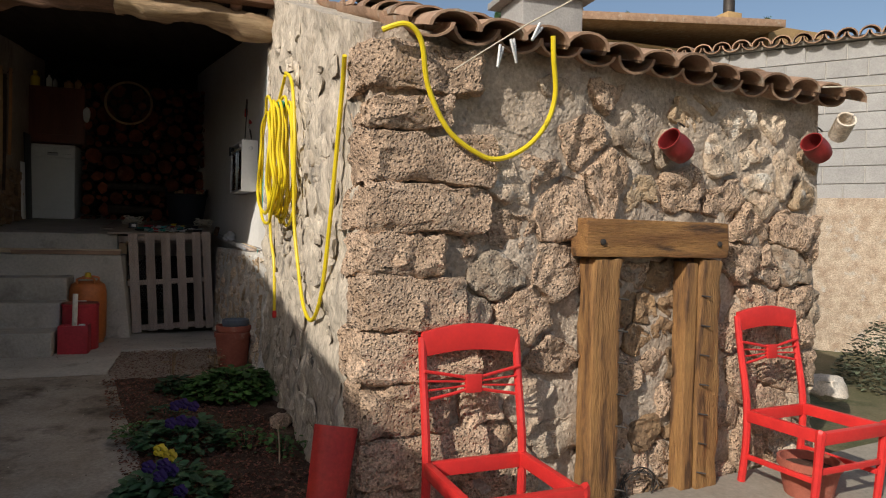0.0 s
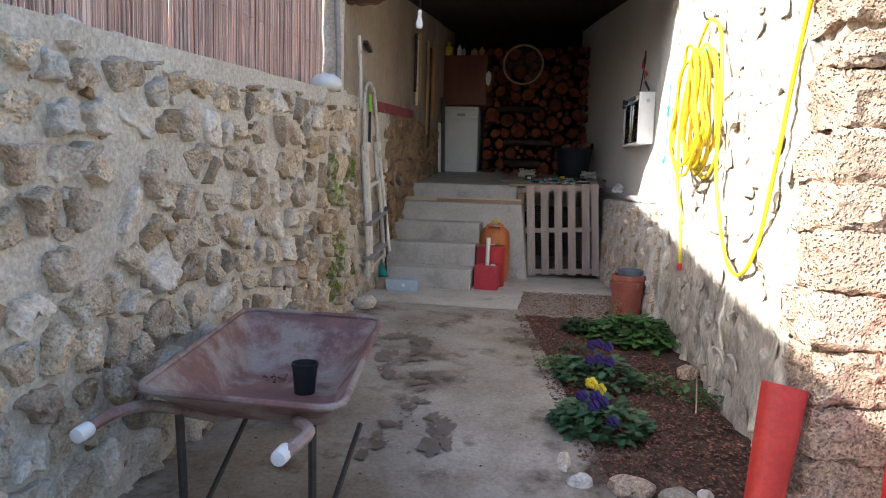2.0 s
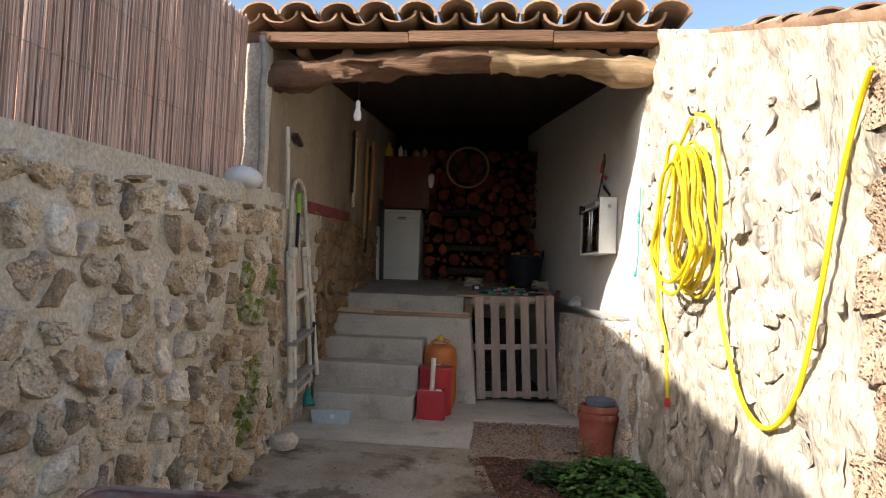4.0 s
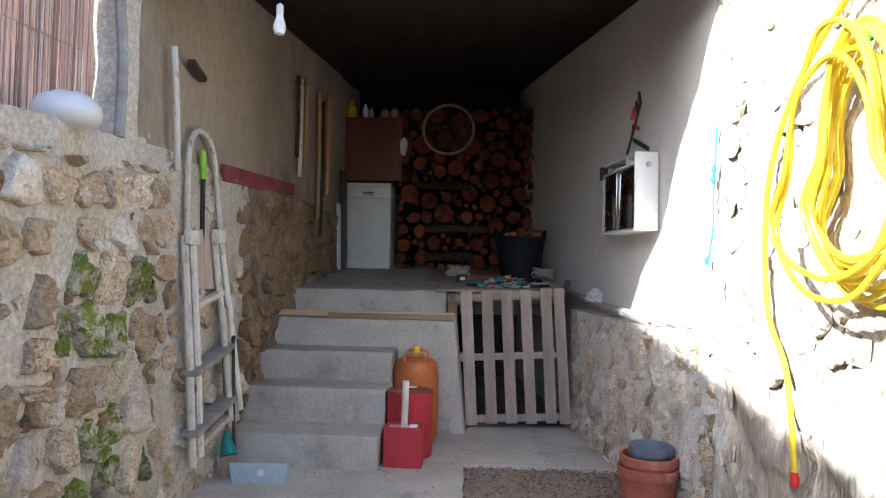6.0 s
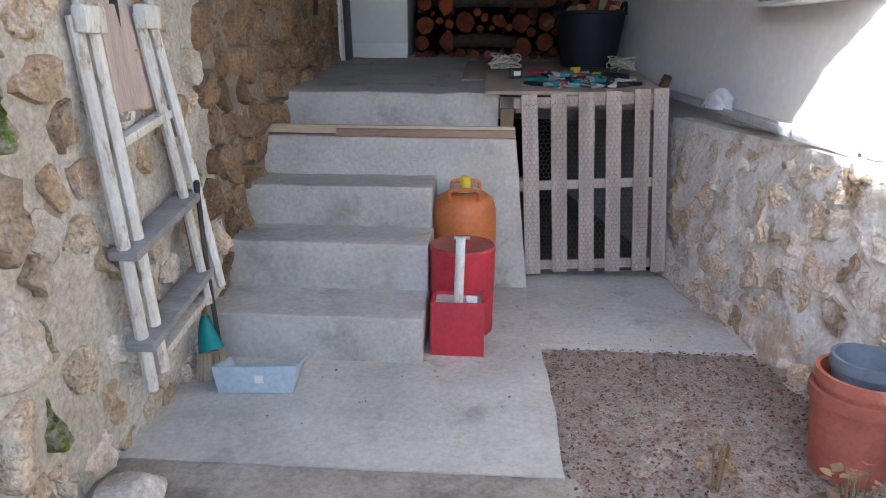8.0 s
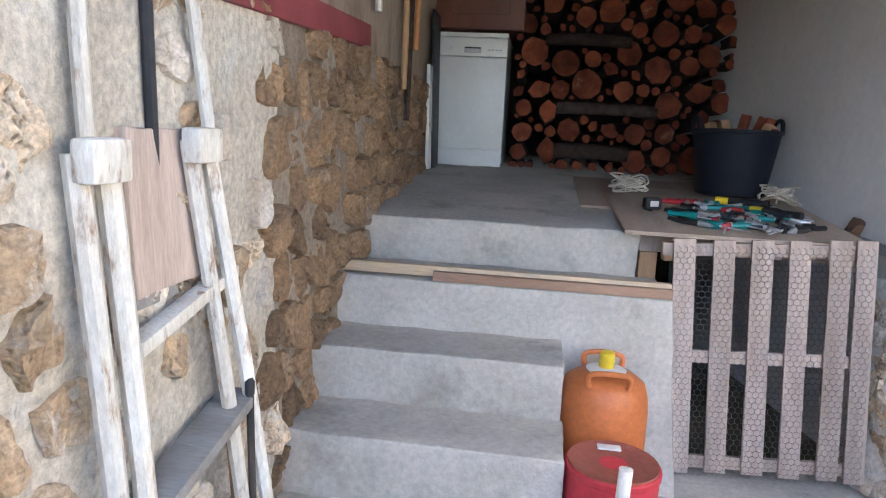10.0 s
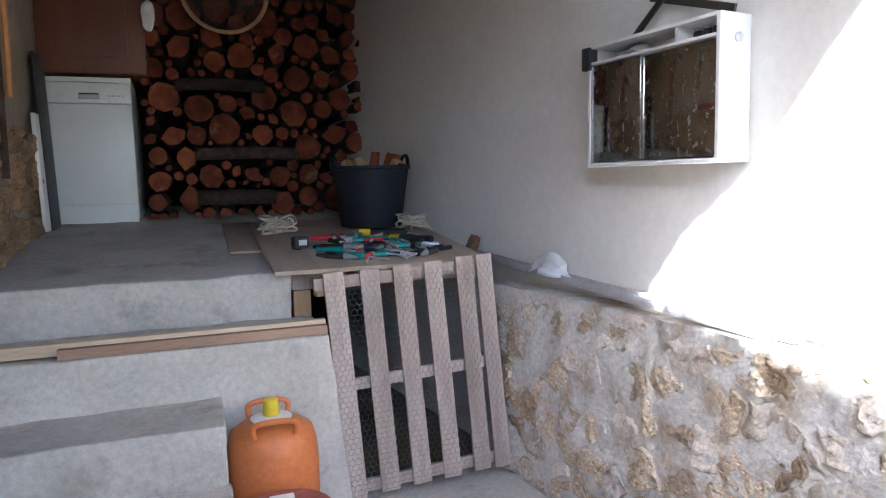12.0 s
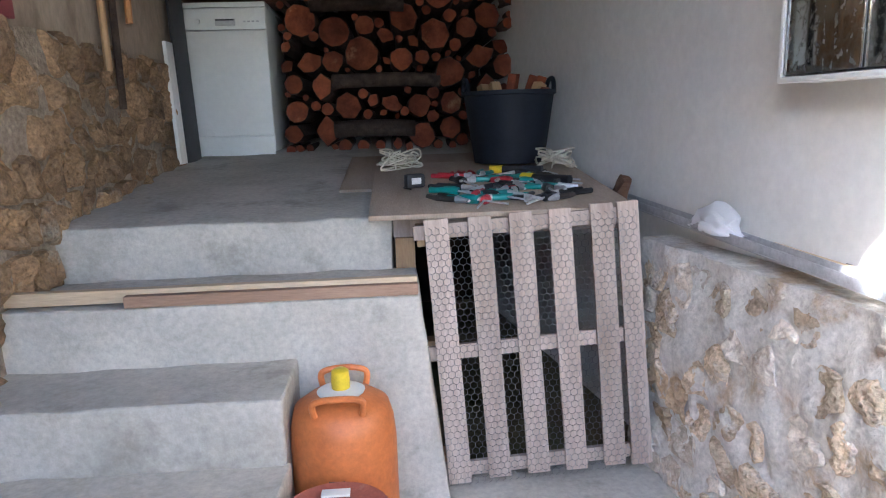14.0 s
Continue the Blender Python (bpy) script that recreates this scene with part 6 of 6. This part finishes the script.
def damp_stains():
    """Irregular splashes of water soaked into the path."""
    rng = random.Random(40)
    for k, (trail, r) in enumerate((([(-0.86, 4.62), (-0.74, 4.72), (-0.62, 4.55), (-0.58, 4.35), (-0.66, 4.15)], 0.055), ([(-0.80, 4.30), (-0.70, 4.05), (-0.62, 3.85)], 0.05), ([(-0.50, 3.95), (-0.42, 3.6), (-0.46, 3.35), (-0.48, 3.0)], 0.05), ([(-0.30, 3.42), (-0.24, 3.2), (-0.30, 3.05)], 0.06))):
        pts = smooth_path([V(x, y, 0) for x, y in trail], 11)
        o = pts[len(pts) // 2]
        st = thing("damp_stain", (o.x, o.y, ground_z(o.y) + 0.006), "dark damp water stain soaked into the concrete path", "stain", kind="stuff")
        verts, faces = [], []
        for i, p in enumerate(pts):
            c = p + V(rng.uniform(-0.05, 0.05), rng.uniform(-0.05, 0.05), 0)
            q, n = r * rng.uniform(0.12, 0.95), 14
            b = len(verts)
            verts.append(V(c.x - o.x, c.y - o.y, ground_z(c.y) - ground_z(o.y) + i * 0.0002))
            for j in range(n):
                a = 2 * math.pi * j / n
                w = q * (0.4 + 1.5 * abs(noise.noise(V(c.x * 9 + math.cos(a) * 2, c.y * 9 + math.sin(a) * 2, k))))
                verts.append(V(c.x - o.x + w * math.cos(a), c.y - o.y + 1.5 * w * math.sin(a), ground_z(c.y + 1.5 * w * math.sin(a)) - ground_z(o.y) + i * 0.0002))
            faces += [(b, b + 1 + j, b + 1 + (j + 1) % n) for j in range(n)]
        tagged(part("wet_patch", mesh_of("wet_patch", verts, faces), M_WET, st), kind="stuff")


damp_stains()


# ---- distance: block wall, houses, chimney ----
def block_wall():
    a, b = V(8.8, 4.3, 0), V(3.6, 10.2, 0)
    s = (b - a).normalized()
    L = (b - a).length
    rot = math.degrees(math.atan2(s.y, s.x))
    base = structure("wall_garden", roughen(box((0, -0.25, -0.6), (L, 0.25, 1.5), m=pose(a.x, a.y, 0, 0, 0, rot)), 0.04, 0.3, 4, 12), M_RUBBLE, "rough rubble base of the garden wall")
    w = structure("wall_block", box((0, -0.085, 1.46), (L, 0.085, 3.22), m=pose(a.x, a.y, 0, 0, 0, rot)), M_JOINT, "grey concrete block wall topped with clay tiles")
    bm = box((0.005, -0.10, 0.005), (0.392, 0.10, 0.19), 0.004, seg=1)
    me = finish("block", bm)
    me.materials.append(M_BLOCK)
    for r in range(9):
        for c in range(int(L / 0.4) - 1):
            ob = new("block", me)
            ob.parent = w
            ob.matrix_basis = pose(a.x, a.y, 0, 0, 0, rot) @ Matrix.Translation((c * 0.4 + (r % 2) * 0.2, 0, 1.47 + r * 0.195))
    cap = thing("wall_cap", pose(a.x, a.y, 3.225, 0, 0, rot), "clay barrel tiles capping the block wall", "tile cap", kind="structure")
    part("bedding", roughen(box((0, -0.12, 0.0), (L, 0.14, 0.055), 0.01), 0.01, 0.1, 2, 6), M_JOINT, cap)
    rng = random.Random(3)
    for c in range(int(L / 0.21)):
        for up in (True, False):
            ob = new("tile", COVER if up else CHANNEL)
            ob.parent = cap
            ob.matrix_basis = pose(c * 0.21 + (0.1 if up else 0), 0.24, 0.03 if up else 0.075, 12 + rng.uniform(-3, 3), 0, 180 + rng.uniform(-4, 4))
    return


block_wall()


def far_house():
    h = thing("house", (12.0, 15.5, 1.0), "ochre rendered house with a low tiled roof beyond the wall", "house")
    part("wall", box((-4.5, -0.2, -2.0), (5.0, 6, 5.1)), M_OCHRE, h)
    bm = box((-5.0, -0.9, 5.1), (3.0, 6.4, 5.3), 0.02)
    for v in bm.verts:
        v.co.z += (v.co.x + 5) * 0.09
    part("roof", bm, M_TILE, h)
    gable = box((3.0, -0.3, 5.12), (5.0, 4, 6.05))
    part("gable", gable, M_OCHRE, h)
    part("chimney", box((2.3, 0.5, 5.9), (2.8, 1.0, 6.6), 0.02), M_OCHRE, h)
    part("chimney_pot", lathe([(0.16, 6.61), (0.16, 7.1), (0.2, 7.12), (0.2, 7.2)], 14, Matrix.Translation((2.55, 0.75, 0))), M_IRON, h)
    part("vent", lathe([(0.15, 5.4), (0.15, 5.9), (0.2, 5.92), (0.2, 6.0)], 14, Matrix.Translation((-2.6, 0.5, 0))), M_BLOCK, h)


far_house()


def tree(x, y, z0, hgt, r, seed):
    rng = random.Random(seed)
    t = thing("tree", (x, y, z0), "dark green distant pine tree", "tree", group="far trees")
    part("trunk", tube([(0, 0, 0), (0.1, 0, hgt * 0.5), (0, 0.1, hgt * 0.95)], lambda q: 0.22 - 0.18 * q, 8), M_BARK, t)
    verts, faces = [], []
    for _ in range(2200):
        f = rng.random()
        rr = r * (1.05 - f) * math.sqrt(rng.random()) * (0.7 + 0.5 * noise.noise(V(f * 6, rng.random(), seed)))
        a = rng.uniform(0, 6.3)
        c = V(rr * math.cos(a), rr * math.sin(a), hgt * (0.35 + 0.65 * f))
        k, s = len(verts), 0.16
        for _ in range(3):
            verts.append(c + V(rng.uniform(-s, s), rng.uniform(-s, s), rng.uniform(-s, s)))
        faces.append((k, k + 1, k + 2))
    tagged(part("crown", mesh_of("crown", verts, faces), M_LEAFDARK, t), kind="stuff")


for k, (x, y, hgt, r) in enumerate(((11.5, 26, 11.2, 1.3), (12.6, 26.5, 10.6, 1.0), (16, 27, 11.2, 1.6), (19, 28, 12.2, 1.7), (25.5, 26, 12.2, 2.0))):
    tree(x, y, -0.4, hgt, r, k)


def chimney():
    c = thing("chimney", (2.88, 5.0, 2.35), "grey rendered chimney with a slab cap on the roof", "chimney")
    part("shaft", roughen(box((-0.24, -0.2, -0.2), (0.24, 0.2, 0.38), 0.01), 0.004, 0.1, 1, 4), M_BLOCK, c)
    part("cap_slab", box((-0.32, -0.27, 0.382), (0.32, 0.27, 0.43), 0.006), M_BLOCK, c)
    part("top_stack", box((-0.26, -0.2, 0.432), (0.26, 0.2, 0.50), 0.01), M_BLOCK, c)
    part("top_slab", box((-0.32, -0.27, 0.502), (0.32, 0.27, 0.55), 0.006), M_BLOCK, c)
    d = thing("chimney", (-0.95, 7.0, 2.7), "small rough stone chimney on the porch roof", "chimney")
    part("shaft", roughen(box((-0.2, -0.15, 0.13), (0.2, 0.15, 0.6), 0.01), 0.015, 0.1, 1, 4), M_RUBBLE, d)


chimney()
# the yard behind the walker is closed by plain walls
structure("wall_yard_back", box((-2.2, -3.3, -0.6), (5.0, -3.0, 1.5)), M_LIME, "plain yard wall behind")
bank = structure("bank", box((-6.0, -3.0, -0.6), (-1.95, 5.19, 1.35)), M_GRASS, "raised ground behind the stone wall", "ground")


# ---- stones of the walls ----
def lay(wall, polys, place, gap, proud, rough, mats, seed, skip=0.0, n=18, rounding=0.5, lean=0.25, fine=False):
    rng = random.Random(seed)
    for poly in polys:
        if rng.random() < skip:
            continue
        me = stone_mesh(rng, poly, place, gap * rng.uniform(0.7, 1.4), proud * rng.uniform(0.6, 1.3), rough, n, rounding, None, lean, fine)
        part("stone", me, rng.choice(mats), wall)


def centre(q):
    return sum(q, Vector((0, 0))) / len(q)


rngs = random.Random(77)
# left wall: rounded stones set apart in wide joints, closer and mossy towards the porch
left_fit = lambda u, v, d: left_place(u, v * (left_top(u) - 0.05) / 1.50 if v > 0 else v, d)
lay(wall_left, cells(rngs, 1.1, 4.3, -0.3, 1.48, 0.165, 1.05), left_fit, 0.026, 0.040, 0.022, [M_FIELD, M_FIELD, M_PALE, M_RUBBLE, M_PALE, M_TANSTONE], 5, 0.04, 26, 0.18, 0.3, True)
far_cells = cells(rngs, 4.3, 5.3, -0.3, 1.46, 0.17, 1.0)
mossy = [q for q in far_cells if centre(q).x > 4.7 and 0.15 < centre(q).y < 1.15 and rngs.random() < 0.7]
lay(wall_left, [q for q in far_cells if q not in mossy], left_fit, 0.022, 0.034, 0.024, [M_FIELD, M_PALE, M_FIELD, M_TANSTONE], 57, 0.05, 26, 0.2, 0.3, True)
lay(wall_left, mossy, left_fit, 0.022, 0.038, 0.026, [M_MOSSY], 55, 0.0, 26, 0.2, 0.3, True)
# small chips in the joints
lay(wall_left, cells(rngs, 1.1, 5.25, -0.2, 1.44, 0.075, 1.1), left_fit, 0.016, 0.012, 0.012, [M_PALE, M_RUBBLE, M_BROWN], 56, 0.88, 10, 0.2)
# porch wall, lower part: deeper in, the brown stones' colour carries the shade
porch_cells = cells(rngs, 5.31, 9.1, -0.05, 1.60, 0.14, 1.1)
porch_fit = lambda u, v, d: inner_left(u, v, d + 0.012)
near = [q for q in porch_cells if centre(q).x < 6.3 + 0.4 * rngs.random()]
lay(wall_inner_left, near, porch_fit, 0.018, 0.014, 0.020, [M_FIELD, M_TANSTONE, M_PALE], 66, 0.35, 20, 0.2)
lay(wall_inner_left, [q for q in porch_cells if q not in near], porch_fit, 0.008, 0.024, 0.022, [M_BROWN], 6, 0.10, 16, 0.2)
# lumps in the hut's side render
lay(wall_right, cells(rngs, 3.3, 5.4, -0.1, 1.80, 0.125, 1.1), right_place, 0.004, 0.005, 0.017, [M_LIME], 70, 0.45, 14, 0.2)
lay(wall_right, cells(rngs, 4.3, 5.4, 1.82, 2.2, 0.125, 1.1), right_place, 0.004, 0.005, 0.017, [M_LIME], 71, 0.45, 14, 0.2)
# low wall under the ledge: few flush stones in pale mortar
lay(wall_low, cells(rngs, 0.02, 2.12, 0.0, 0.80, 0.125, 0.9), low_place, 0.011, 0.006, 0.022, [M_TANSTONE, M_FIELD, M_FIELD, M_PALE, M_PALE], 7, 0.15, 24, 0.2, 0.15, True)
# hut front: rough courses of big pitted blocks below, mortar with small stones under the eave
FR = (0.96, 1.79, 1.05)
polys = cells(rngs, 0.40, 2.64, -0.35, 1.72, 0.225, 1.45)
outer = [q for q in polys if not (FR[0] - 0.05 < centre(q).x < FR[1] + 0.05 and centre(q).y < FR[2])]
high = [q for q in outer if centre(q).y > 1.24]
lay(wall_front, [q for q in outer if q not in high], front_place, 0.006, 0.040, 0.024, [M_TUFA, M_TUFA, M_TUFA, M_RUBBLE], 8, 0.02, 40, 0.10, 0.16, True)
lay(wall_front, high, front_place, 0.032, 0.028, 0.022, [M_TUFA, M_RUBBLE, M_TANSTONE], 88, 0.3, 30, 0.25, 0.2, True)
inner = cells(rngs, FR[0] + 0.16, FR[1] - 0.1, -0.3, 0.9, 0.16, 1.2)
lay(wall_front, inner, front_place, 0.006, 0.020, 0.022, [M_TUFA, M_BROWN], 9, 0.05, 30, 0.12, 0.2, True)


def quoins():
    """Big corner blocks that show on both faces of the hut's corner."""
    rng = random.Random(15)
    z, k = -0.4, 0
    while z < 1.66:
        h = rng.uniform(0.14, 0.215)
        h = min(h, 1.74 - z)
        lx = rng.uniform(0.28, 0.5)
        ly = rng.uniform(0.16, 0.32)
        bm = box((-0.03, -0.05, 0.006), (lx, ly, h - 0.006), 0.02, seg=2)
        bmesh.ops.subdivide_edges(bm, edges=[e for e in bm.edges if e.calc_length() > 0.05], cuts=9, use_grid_fill=True)
        for v in bm.verts:
            v.co += noise.noise_vector(v.co * 5 + V(k * 3.3, 0, 0)) * 0.028 + noise.noise_vector(v.co * 17 + V(k, 0, 0)) * 0.022 + noise.noise_vector(v.co * 45 + V(k, 0, 0)) * 0.014
        bmesh.ops.transform(bm, matrix=pose(1.165 + rng.uniform(-0.012, 0.012), 2.94, z, 0, 0, 6), verts=bm.verts)
        part("corner_stone", bm, M_TUFA, wall_front)
        # filler between the corner block and the field
        z += h
        k += 1


quoins()
